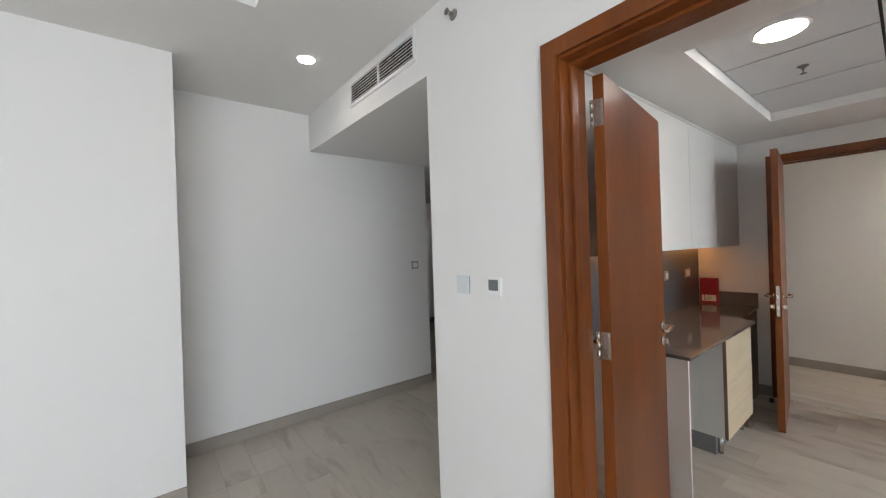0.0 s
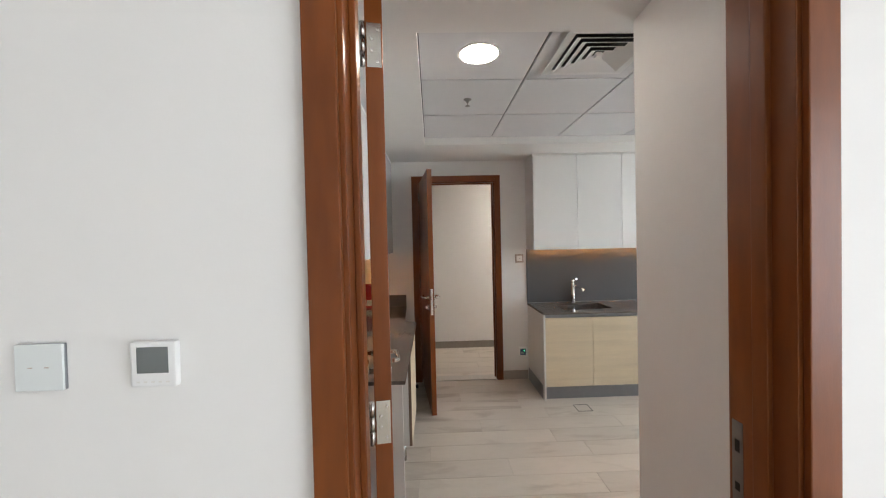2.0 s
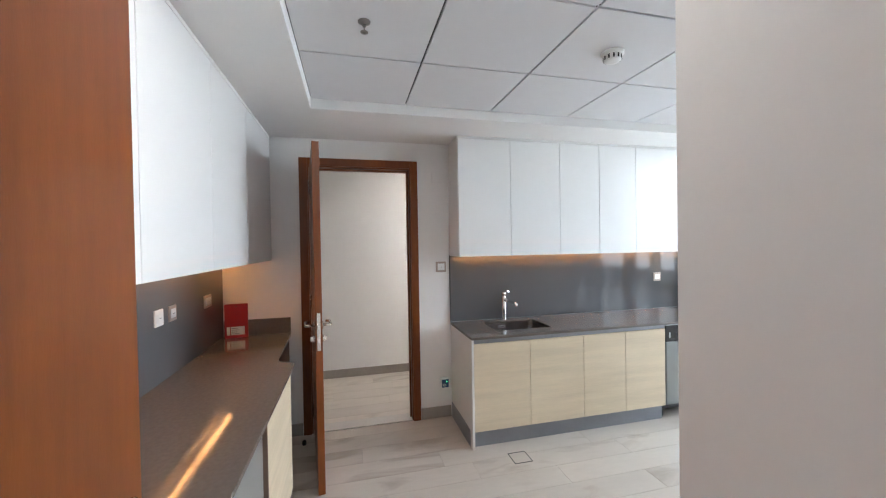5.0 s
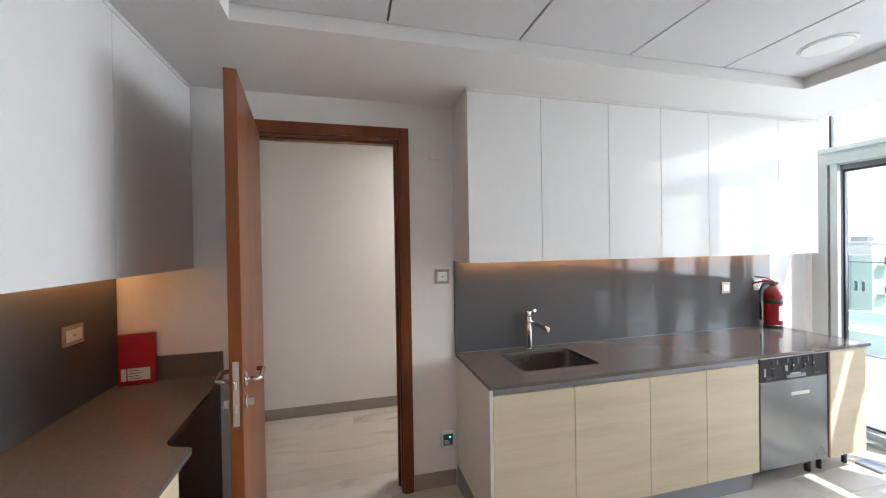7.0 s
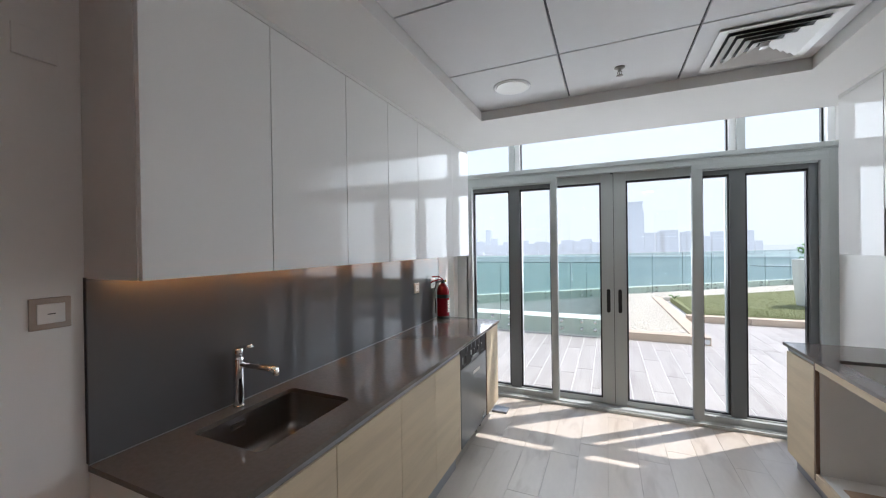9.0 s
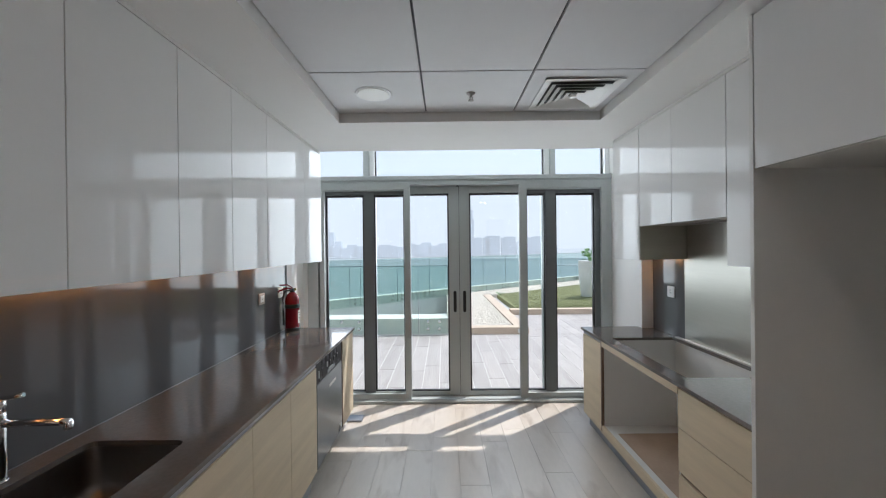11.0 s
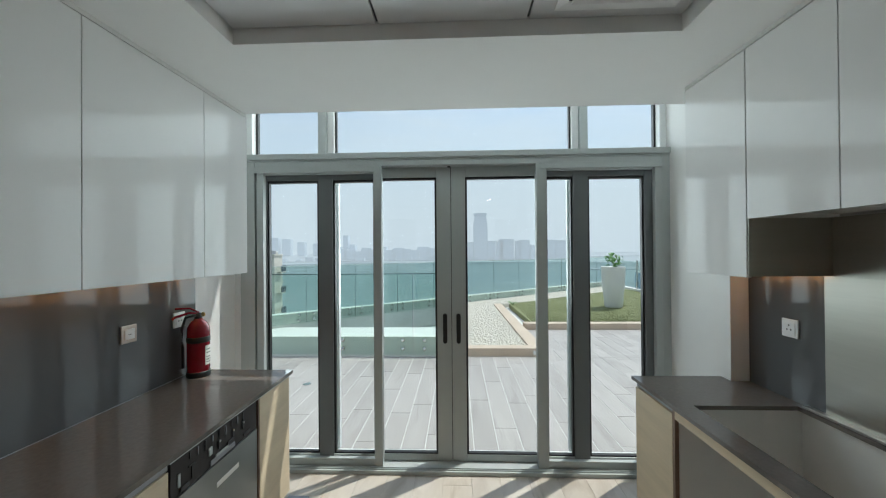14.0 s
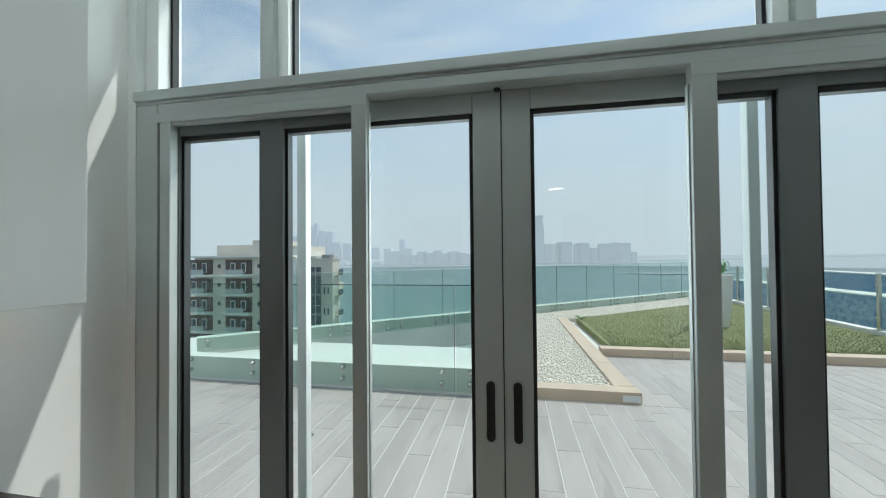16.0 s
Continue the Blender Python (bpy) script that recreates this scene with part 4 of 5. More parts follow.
part("side_panel", boxed(3.14, 3.158, 0.927, 1.535, 0.135, 0.848), "carcass", nb, "white melamine side panel")
part("door_edge", boxed(3.136, 3.143, 0.906, 0.926, 0.135, 0.83), "edge", nb, "brown edge band")
part("side_panel", boxed(3.77, 3.788, 0.927, 1.535, 0.135, 0.848), "carcass", nb)
part("back", boxed(3.158, 3.77, 1.52, 1.535, 0.135, 0.848), "carcass", nb)
part("base", boxed(3.158, 3.77, 0.927, 1.52, 0.135, 0.153), "carcass", nb)
part("door", boxed(3.144, 3.786, 0.906, 0.925, 0.135, 0.83, bevel=0.0012, seg=1), "beige", nb)
part("grip_rail", boxed(3.146, 3.784, 0.914, 0.925, 0.834, 0.848, bevel=0.001), "plinth", nb)
part("corner_panel", boxed(3.79, 3.808, 0.94, 1.05, 0.0, 0.848), "edge", nb, "dark side panel at the notch")
part("corner_panel", boxed(3.808, 4.70, 1.05, 1.068, 0.0, 0.848), "edge", nb, "dark corner panel under the notch")
for x in (3.20, 3.73):
    for y in (0.97, 1.48):
        part("leg", rod(bmesh.new(), (x, y, 0), (x, y, 0.135), 0.016), "satin", nb)
single("plinth", boxed(3.15, 3.785, 0.985, 1.0, 0.0, 0.13), "plinth", "grey foil plinth under the corner cabinet", "plinth", at=(3.47, 0.99, 0))
part("plinth_return", boxed(3.155, 3.17, 1.001, 1.50, 0.0, 0.13), "plinth", nb)
nup = (1.44, 2.10, 2.74, 3.37, 3.99, 4.70)
for xa, xb in zip(nup, nup[1:]):
    c = thing("wall_cabinet", ((xa + xb) / 2, 1.36, 1.482), "handleless gloss white wall cabinet over the long worktop", "cabinet", "wall cabinets over the long worktop")
    bm = bmesh.new()
    box(bm, xa + 0.001, xa + 0.018, 1.191, 1.535, 1.482, 2.475)
    box(bm, xb - 0.018, xb - 0.001, 1.191, 1.535, 1.482, 2.475)
    box(bm, xa + 0.018, xb - 0.018, 1.191, 1.535, 1.494, 1.512)
    box(bm, xa + 0.018, xb - 0.018, 1.191, 1.535, 2.457, 2.475)
    part("carcass", bm, "carcass", c)
    part("door", boxed(xa + 0.0015, xb - 0.0015, 1.17, 1.189, 1.478, 2.472, bevel=0.0012, seg=1), "lacquer", c)
single("cornice", boxed(1.44, 4.718, 1.171, 1.545, 2.4755, 2.4945), "carcass", "white filler strip above the wall cabinets", "filler strip", at=(3.1, 1.36, 2.476))
led((1.50, 4.66, 1.487, 1.503, 1.4845, 1.4935), "lit warm light strip above the long worktop", (3.1, 1.495, 1.4845))
plate("switched_outlet", (3.665, 1.5355, 1.22), "-y", 0.088, 0.088, "white outlet on the grey splashback", "outlet", "plastic")
plate("switched_outlet", (3.82, 1.5355, 1.22), "-y", 0.088, 0.088, "dark-framed outlet with a white centre", "outlet", "champagne")
plate("wall_switch", (4.36, 1.5355, 1.21), "-y", 0.13, 0.088, "champagne switch plate on the grey splashback", "switch")
rf = thing("red_folder", (4.672, 1.432, TOP), "red card folder standing upright in the worktop's corner", "folder", turn=Matrix.Rotation(radians(-84), 4, "Z"))
part("cover", boxed(-0.080, 0.080, -0.017, 0.017, 0.0, 0.268, bevel=0.004), "red_card", rf)
part("spine", boxed(-0.084, -0.079, -0.014, 0.014, 0.004, 0.264, bevel=0.002), "red_card", rf)
lab = part("label", boxed(-0.040, 0.058, -0.0185, -0.0172, 0.025, 0.090), "paper", rf, "white printed label")
part("label", boxed(-0.068, -0.046, -0.0185, -0.0172, 0.025, 0.090), "paper", rf, "narrow printed label")
for k in range(4):
    part("print_line", boxed(-0.035, 0.02 - 0.012 * (k % 2), -0.0192, -0.0185, 0.034 + 0.014 * k, 0.037 + 0.014 * k), "ink", lab)
part("clasp", boxed(-0.004, 0.004, -0.0185, -0.0172, 0.248, 0.254), "satin", rf)


# ---- kitchen: cooker run and tall unit ----
XR = 2.025
wr = thing("worktop", (1.73, -2.1, 0.85), "polished dark grey quartz worktop with an empty hob cut-out", "worktop")
HX, HY = (1.47, 1.945), (-2.62, -1.715)
part("slab", pierced_slab(1.425, 2.04, -3.04, -1.17, HX, HY, 0.85, TOP), "quartz", wr)
oc = thing("oven_housing", (1.73, -2.16, 0.1), "empty built-in oven housing with a bare white inside", "cabinet")
part("side_panel", boxed(1.43, 2.006, -2.645, -2.627, 0.10, 0.848, bevel=0.001), "carcass", oc)
part("side_panel", boxed(1.43, 2.006, -1.690, -1.672, 0.10, 0.848, bevel=0.001), "carcass", oc)
part("edge_strip", boxed(2.006, 2.025, -2.650, -2.632, 0.13, 0.848), "edge", oc)
part("top_rail", boxed(2.006, 2.025, -2.632, -1.672, 0.80, 0.848, bevel=0.001), "beige", oc)
part("bottom_rail", boxed(2.006, 2.025, -2.650, -1.672, 0.115, 0.175, bevel=0.001), "beige", oc)
part("shelf", boxed(1.46, 2.006, -2.627, -1.690, 0.155, 0.173), "carcass", oc)
part("back", boxed(1.43, 1.445, -2.627, -1.690, 0.155, 0.848), "carcass", oc)
part("paper_liner", boxed(1.47, 1.96, -2.50, -1.70, 0.1735, 0.1765), "cardboard", oc, "brown cardboard liner on the shelf")
part("plinth", boxed(1.955, 1.97, -3.03, -1.17, 0.0, 0.112), "plinth", oc)
cr = thing("base_cabinet", (1.73, -2.83, 0.12), "narrow beige base cabinet beside the glass doors", "cabinet", "base cabinets of the cooker run")
part("carcass", boxed(1.43, 2.005, -3.02, -2.652, 0.12, 0.846), "carcass", cr)
front(cr, XR, 1, -3.022, -2.652, 0.118, 0.815, "beige")
part("grip_rail", boxed(1.99, 2.018, -3.022, -2.652, 0.82, 0.846, bevel=0.002), "plinth", cr)
dr = thing("drawer_unit", (1.73, -1.42, 0.12), "beige woodgrain drawer unit beside the tall unit", "cabinet", "base cabinets of the cooker run")
part("carcass", boxed(1.43, 1.985, -1.668, -1.172, 0.12, 0.846), "carcass", dr)
for z0, z1 in ((0.118, 0.375), (0.395, 0.625), (0.629, 0.835)):
    front(dr, XR, 1, -1.670, -1.172, z0, z1, "beige", name="drawer_front")
part("grip_rail", boxed(1.985, 2.012, -1.670, -1.172, 0.375, 0.395, bevel=0.002), "edge", dr)
tu = thing("tall_unit", (1.73, -0.65, 0), "white tall housing with an empty fridge bay", "cabinet")
part("side_panel", boxed(1.425, 2.045, -1.168, -1.148, 0.0, 2.493, bevel=0.001), "carcass", tu)
part("side_panel", boxed(1.425, 2.045, -0.150, -0.130, 0.0, 2.493, bevel=0.001), "carcass", tu)
part("bridge_base", boxed(1.425, 2.02, -1.148, -0.150, 1.888, 1.906), "carcass", tu)
part("bridge_top", boxed(1.425, 2.02, -1.148, -0.150, 2.47, 2.488), "carcass", tu)
for y0, y1 in ((-1.148, -0.650), (-0.648, -0.150)):
    front(tu, 2.043, 1, y0, y1, 1.888, 2.486, "lacquer")
part("back", boxed(1.425, 1.437, -1.148, -0.150, 0.10, 1.888), "carcass", tu)
XV = 1.80
for y0, y1, z0 in ((-2.90, -2.475, 1.487), (-2.472, -2.078, 1.74), (-2.078, -1.615, 1.74), (-1.613, -1.172, 1.487)):
    wall_cabinet(XV, 1.432, 1, y0, y1, z0, 2.475, "handleless gloss white wall cabinet over the cooker run", "wall cabinets over the cooker run")
single("cornice", boxed(1.432, XV - 0.001, -2.90, -1.172, 2.4755, 2.4945), "carcass", "white filler strip above the cooker run", "filler strip", at=(1.6, -2.0, 2.476))
hd = thing("hood_housing", (1.62, -2.05, 1.487), "steel-lined recess for a missing cooker hood", "hood housing")
part("side_lining", boxed(1.447, 1.795, -2.474, -2.470, 1.487, 1.738), "panel_steel", hd, "brushed steel side lining")
part("back_lining", boxed(1.443, 1.447, -2.520, -1.613, 1.487, 1.738), "panel_steel", hd)
part("side_lining", boxed(1.447, 1.795, -1.617, -1.613, 1.487, 1.738), "panel_steel", hd)
single("splashback", boxed(1.4215, 1.434, -2.955, -2.523, TOP + 0.001, 1.486, bevel=0.001), "splash", "glossy grey glass splashback beside the cooker", "splashback", at=(1.43, -2.74, TOP))
single("splashback", boxed(1.4215, 1.438, -2.520, -1.170, TOP + 0.001, 1.486, bevel=0.001), "panel_steel", "brushed stainless steel splashback behind the cooker", "splashback", at=(1.43, -1.85, TOP))
single("steel_ledge", boxed(1.438, 1.468, -2.60, -1.172, TOP + 0.0005, TOP + 0.012, bevel=0.002), "panel_steel", "folded steel ledge at the foot of the splashback", "ledge", at=(1.45, -1.9, TOP))
led((1.452, 1.468, -2.88, -2.50, 1.488, 1.4985), "lit warm light strip beside the cooker", (1.46, -2.7, 1.488))
plate("socket", (1.434, -2.69, 1.22), "+x", 0.088, 0.088, "white three-pin socket on the grey splashback", "outlet", "plastic", rocker="socket")


# ---- ceiling fixtures ----
def led_disc(x, y, z, r, on, label, group="round ceiling lights"):
    t = thing("ceiling_light", (x, y, z), label, "ceiling light", group)
    bm = lathe(bmesh.new(), [(r * 0.86, 0.0), (r, -0.004), (r * 1.06, -0.003), (r * 1.08, 0.0)][::-1], (x, y, z), 40)
    part("rim", bm, "plastic", t)
    part("diffuser", lathe(bmesh.new(), [(r * 0.9, -0.0065), (r * 0.92, -0.004)], (x, y, z), 40), on or "led_off", t, "glowing warm white disc" if on else "unlit opal disc")
    return t


led_disc(2.445, 0.466, TILES, 0.105, "led_on", "round lit ceiling light in a ceiling tile")
led_disc(3.69, -2.02, TILES, 0.105, False, "round unlit ceiling light in a ceiling tile")
led_disc(0.86, 2.58, LIVING, 0.055, "led_on", "small lit downlight in the living room ceiling", "downlights")
led_disc(4.45, 5.80, 2.5, 0.055, "led_on", "small lit downlight in the corridor ceiling", "downlights")
# unseen disc added only as fill light for the lobby
led_disc(5.45, -0.95, 2.56, 0.13, "lobby_fill", "added unseen ceiling disc brightening the back lobby", "downlights")


def sprinkler(x, y, z, wall=False):
    turn = Matrix.Rotation(-math.pi / 2, 4, "Y") if wall else Matrix.Rotation(math.pi, 4, "X")
    t = thing("sprinkler", (x, y, z), "dull chrome fire sprinkler head on the " + ("wall" if wall else "ceiling tile"), "sprinkler", "sprinklers", turn=turn @ Matrix.Scale(0.82, 4))
    part("escutcheon", lathe(bmesh.new(), [(0.034, 0.0), (0.033, 0.005), (0.026, 0.008), (0.018, 0.014), (0.014, 0.017)], (0, 0, 0), 24), "sink_steel", t)
    part("body", lathe(bmesh.new(), [(0.010, 0.012), (0.010, 0.026), (0.006, 0.03)], (0, 0, 0), 12), "sink_steel", t)
    for sx in (-1, 1):
        part("frame_arm", tube(bmesh.new(), [(sx * 0.009, 0, 0.026), (sx * 0.013, 0, 0.036), (sx * 0.011, 0, 0.048), (0, 0, 0.055)], 0.0034, 6), "sink_steel", t)
    part("bulb", lathe(bmesh.new(), [(0.002, 0.028), (0.003, 0.04), (0.002, 0.052)], (0, 0, 0), 8), "sink_steel", t)
    part("deflector", lathe(bmesh.new(), [(0.004, 0.054), (0.021, 0.055), (0.021, 0.0575), (0.004, 0.059)], (0, 0, 0), 16), "sink_steel", t)


sprinkler(3.065, 0.466, TILES)
sprinkler(3.08, -2.03, TILES)
sprinkler(W_OUT, 1.49, 2.713, wall=True)


def diffuser(x, y, z):
    """Square four-way air outlet: frame, dark throat and four nested sloping louvres."""
    t = thing("air_diffuser", (x, y, z), "white square four-way air diffuser in a ceiling tile", "air vent", "ceiling air diffusers")

    def ring(r_out, r_in, z_out, z_in, thick=0.002):
        bm = bmesh.new()
        loops = []
        for r, zz in ((r_out, z_out), (r_in, z_in), (r_in, z_in + thick), (r_out, z_out + thick)):
            loops.append([bm.verts.new((x + a * r, y + b * r, zz)) for a, b in ((-1, -1), (1, -1), (1, 1), (-1, 1))])
        for i in range(4):
            a, b = loops[i], loops[(i + 1) % 4]
            for k in range(4):
                bm.faces.new((a[k], a[(k + 1) % 4], b[(k + 1) % 4], b[k]))
        bmesh.ops.recalc_face_normals(bm, faces=bm.faces[:])
        return bm

    part("frame", ring(0.232, 0.188, z - 0.010, z - 0.004, 0.0035), "plastic", t)
    part("throat", boxed(x - 0.19, x + 0.19, y - 0.19, y + 0.19, z - 0.0012, z - 0.0006), "black", t, "dark throat")
    for k in range(4):
        r = 0.182 - k * 0.041
        part("louvre", ring(r, r - 0.034, z - 0.020, z - 0.004), "plastic", t)
    part("centre", boxed(x - 0.017, x + 0.017, y - 0.017, y + 0.017, z - 0.024, z - 0.004, bevel=0.003), "plastic", t)


diffuser(2.445, -0.162, TILES)
diffuser(2.43, -2.06, TILES)
sd = thing("smoke_detector", (3.065, -0.79, TILES), "white round smoke detector on the ceiling", "smoke detector")
part("base", lathe(bmesh.new(), [(0.050, -0.016), (0.056, -0.012), (0.056, 0.0)], (3.065, -0.79, TILES), 32), "plastic", sd)
part("dome", lathe(bmesh.new(), [(0.020, -0.048), (0.036, -0.046), (0.042, -0.040), (0.046, -0.018), (0.048, -0.016)], (3.065, -0.79, TILES), 32), "plastic", sd)
for k in range(12):
    a = k * math.pi / 6
    bm = boxed(-0.004, 0.004, -0.001, 0.001, -0.010, 0.010)
    bmesh.ops.transform(bm, matrix=Matrix.Translation((3.065 + 0.0445 * math.cos(a), -0.79 + 0.0445 * math.sin(a), TILES - 0.030)) @ Matrix.Rotation(a + math.pi / 2, 4, "Z"), verts=bm.verts[:])
    part("vent_slot", bm, "black", sd)

# return-air grille in the bulkhead
gr = thing("air_grille", (1.23, 2.25, 2.64), "white slatted return-air grille in the bulkhead", "air vent")
part("throat", boxed(1.2165, 1.2192, 1.842, 2.653, 2.642, 2.778), "black", gr, "dark throat")
for a in ((1.82, 2.675, 2.618, 2.642), (1.82, 2.675, 2.778, 2.802), (1.82, 1.842, 2.642, 2.778), (2.653, 2.675, 2.642, 2.778), (2.238, 2.258, 2.642, 2.778)):
    part("frame", boxed(1.208, 1.2195, *a, bevel=0.0015), "plastic", gr)
for a, b in ((1.842, 2.238), (2.258, 2.653)):
    for k in range(7):
        z = 2.652 + k * 0.0195
        bm = boxed(-0.0042, 0.0042, a, b, -0.0014, 0.0014)
        bmesh.ops.transform(bm, matrix=Matrix.Translation((1.2115, 0, z)) @ Matrix.Rotation(radians(-25), 4, "Y"), verts=bm.verts[:])
        part("slat", bm, "plastic", gr)

# ---- living room wall fittings ----
th = thing("thermostat", (W_OUT, 1.263, 1.367), "white thermostat with a grey display", "thermostat", turn=Matrix.Rotation(-math.pi / 2, 4, "Z"))
part("housing", boxed(-0.042, 0.042, -0.016, 0, -0.043, 0.043, bevel=0.004), "plastic", th)
part("display", boxed(-0.029, 0.029, -0.0166, -0.016, -0.016, 0.033), "screen", th, "grey liquid crystal display")
for k in range(5):
    part("button", boxed(-0.030 + k * 0.0135, -0.024 + k * 0.0135, -0.0168, -0.016, -0.034, -0.031), "paper", th)
tpn = thing("touch_panel", (W_OUT, 1.476, 1.366), "pale green glass touch switch panel", "switch", turn=Matrix.Rotation(-math.pi / 2, 4, "Z"))
part("back_plate", boxed(-0.044, 0.044, -0.006, 0, -0.044, 0.044, bevel=0.002), "plinth", tpn)
M["pale_glass"] = material("pale_glass_panel", (0.72, 0.76, 0.755), 0.08, var=0.01, coat=0.5)
part("glass_face", boxed(-0.044, 0.044, -0.011, -0.006, -0.044, 0.044, bevel=0.0015), "pale_glass", tpn)
for a, b in ((-0.015, 0.0), (0.015, 0.0)):
    part("touch_mark", boxed(a - 0.004, a + 0.004, -0.0116, -0.011, b - 0.001, b + 0.001), "champagne", tpn)
plate("wall_switch", (W_OUT, -0.312, 1.352), "-x", 0.098, 0.105, "champagne wall switch beside the kitchen door", "switch")
plate("wall_switch", (2.37, 3.6, 1.37), "-y", 0.09, 0.088, "dark-framed wall switch with a white rocker", "switch")
db = thing("access_panel", (5.15, 6.42, 1.08), "white flush access panel with a small black latch", "access panel")
part("frame", boxed(4.86, 5.44, 6.412, 6.4195, 1.08, 1.84, bevel=0.002), "plastic", db)
part("door", boxed(4.885, 5.415, 6.404, 6.412, 1.105, 1.815, bevel=0.002), "wall", db)
part("latch", boxed(4.895, 4.925, 6.396, 6.404, 1.43, 1.47, bevel=0.002), "black", db)

# ---- terrace ----
structure("terrace", boxed(-3.4, 9.5, -8.7, -3.84, -0.25, -0.003), "terrace_joint", "joint bed under the terrace planks", "terrace")
structure("terrace_step", boxed(-3.4, 9.5, -3.84, -3.76, -0.2, 0.0), "terrace_joint", "stone strip at the foot of the glazing", "terrace")
PX, PY = (8.2, -7.5), (-3.45, -16.9)
PD = Vector((PX[0] - PY[0], PX[1] - PY[1], 0)).normalized()


def upstand(name, a, b, width, z, label):
    a, b = Vector((*a, 0)), Vector((*b, 0))
    t = thing(name, a, label, "parapet", kind="structure", turn=Matrix.Rotation(math.atan2(b.y - a.y, b.x - a.x), 4, "Z"))
    part("kerb_wall", boxed(0, (b - a).length, 0.03, 0.03 + width, -0.9, z, bevel=0.006), "upstand", t)
    part("coping", boxed(-0.01, (b - a).length + 0.01, 0.02, 0.05 + width, z, z + 0.02, bevel=0.004), "upstand", t)
    return t


def balustrade(name, a, b, z0, z1, n, label, edge="glass_edge"):
    """Frameless glass panels held off the upstand by pairs of round steel bolts."""
    a, b = Vector((*a, 0)), Vector((*b, 0))
    length = (b - a).length
    t = thing(name, a, label, "balustrade", turn=Matrix.Rotation(math.atan2(b.y - a.y, b.x - a.x), 4, "Z"))
    w = length / n
    for k in range(n):
        g = part("panel", boxed(k * w + 0.006, (k + 1) * w - 0.006, -0.006, 0.006, z0, z1, bevel=0.0015, seg=1), "bal_glass", t)
        g.visible_shadow = False
        part("top_edge", boxed(k * w + 0.006, (k + 1) * w - 0.006, -0.0065, 0.0065, z1, z1 + 0.010, bevel=0.0015, seg=1), edge, g, "polished glass edge")
        part("side_edge", boxed((k + 1) * w - 0.0055, (k + 1) * w - 0.001, -0.005, 0.005, z0, z1), "glass_edge", g)
        for x in (k * w + 0.16, (k + 1) * w - 0.16):
            for z in (0.12, 0.25):
                part("bolt", lathe(bmesh.new(), [(0.0, -0.022), (0.024, -0.02), (0.027, -0.016), (0.027, 0.04)], (x, -0.0, z), 12, Matrix.Rotation(math.pi / 2, 4, "X") @ Matrix.Rotation(math.pi, 4, "X")), "satin", g)
    return t


# the near parapet runs along x, seen from the terrace side
upstand("parapet_inner", (9.5, -6.50), (3.2, -6.50), 0.17, 0.28, "white rendered parapet upstand beside the terrace")
balustrade("glass_balustrade", (8.74, -6.50), (3.74, -6.50), 0.03, 1.26, 4, "green-tinted frameless glass balustrade on steel bolts")
balustrade("glass_balustrade", (3.73, -6.50), (3.2, -6.50), 0.03, 1.26, 1, "narrow end pane of the glass balustrade")
upstand("parapet_outer", PX, PY, 0.17, 0.26, "white rendered parapet upstand along the roof edge")
# far top edges take the paler painted tone
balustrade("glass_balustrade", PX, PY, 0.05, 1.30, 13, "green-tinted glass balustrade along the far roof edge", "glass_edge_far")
structure("roof_lower", prism(bmesh.new(), [(9.5, -6.68), (3.2, -6.68), (3.2, -11.55), (8.2, -7.5)], -0.6, -0.45), "roof", "pale grey lower roof between the parapets", "roof")
structure("roof_bed", prism(bmesh.new(), [(3.2, -6.5), (-3.45, -6.5), (-3.45, -16.9), (3.2, -11.55)], -0.4, -0.01), "terrace_joint", "concrete bed under gravel and lawn", "roof")


def kerb(a, b, w, label):
    """Sandstone kerb blocks laid end to end."""
    a, b = Vector((*a, 0)), Vector((*b, 0))
    n = max(1, round((b - a).length / 1.0))
    t = thing("planter_kerb", a, label, "kerb", "sandstone kerbs", turn=Matrix.Rotation(math.atan2(b.y - a.y, b.x - a.x), 4, "Z"))
    step = (b - a).length / n
    for k in range(n):
        part("block", boxed(k * step + 0.002, (k + 1) * step - 0.002, 0, w, -0.01, 0.125, bevel=0.008), "kerb", t)


kerb((1.72, -6.72), (3.2, -6.72), 0.20, "sandstone kerb in front of the gravel bed")
kerb((1.84, -11.35), (1.74, -6.725), -0.22, "sandstone kerb between gravel and lawn")
kerb((-3.4, -8.66), (1.715, -8.66), 0.20, "sandstone kerb along the lawn")
single("kerb_plate", boxed(1.74, 1.92, -6.5195, -6.512, 0.02, 0.09, bevel=0.002), "plastic", "small white plate on the sandstone kerb", "plate", at=(1.83, -6.516, 0.05))

rng = random.Random(5)


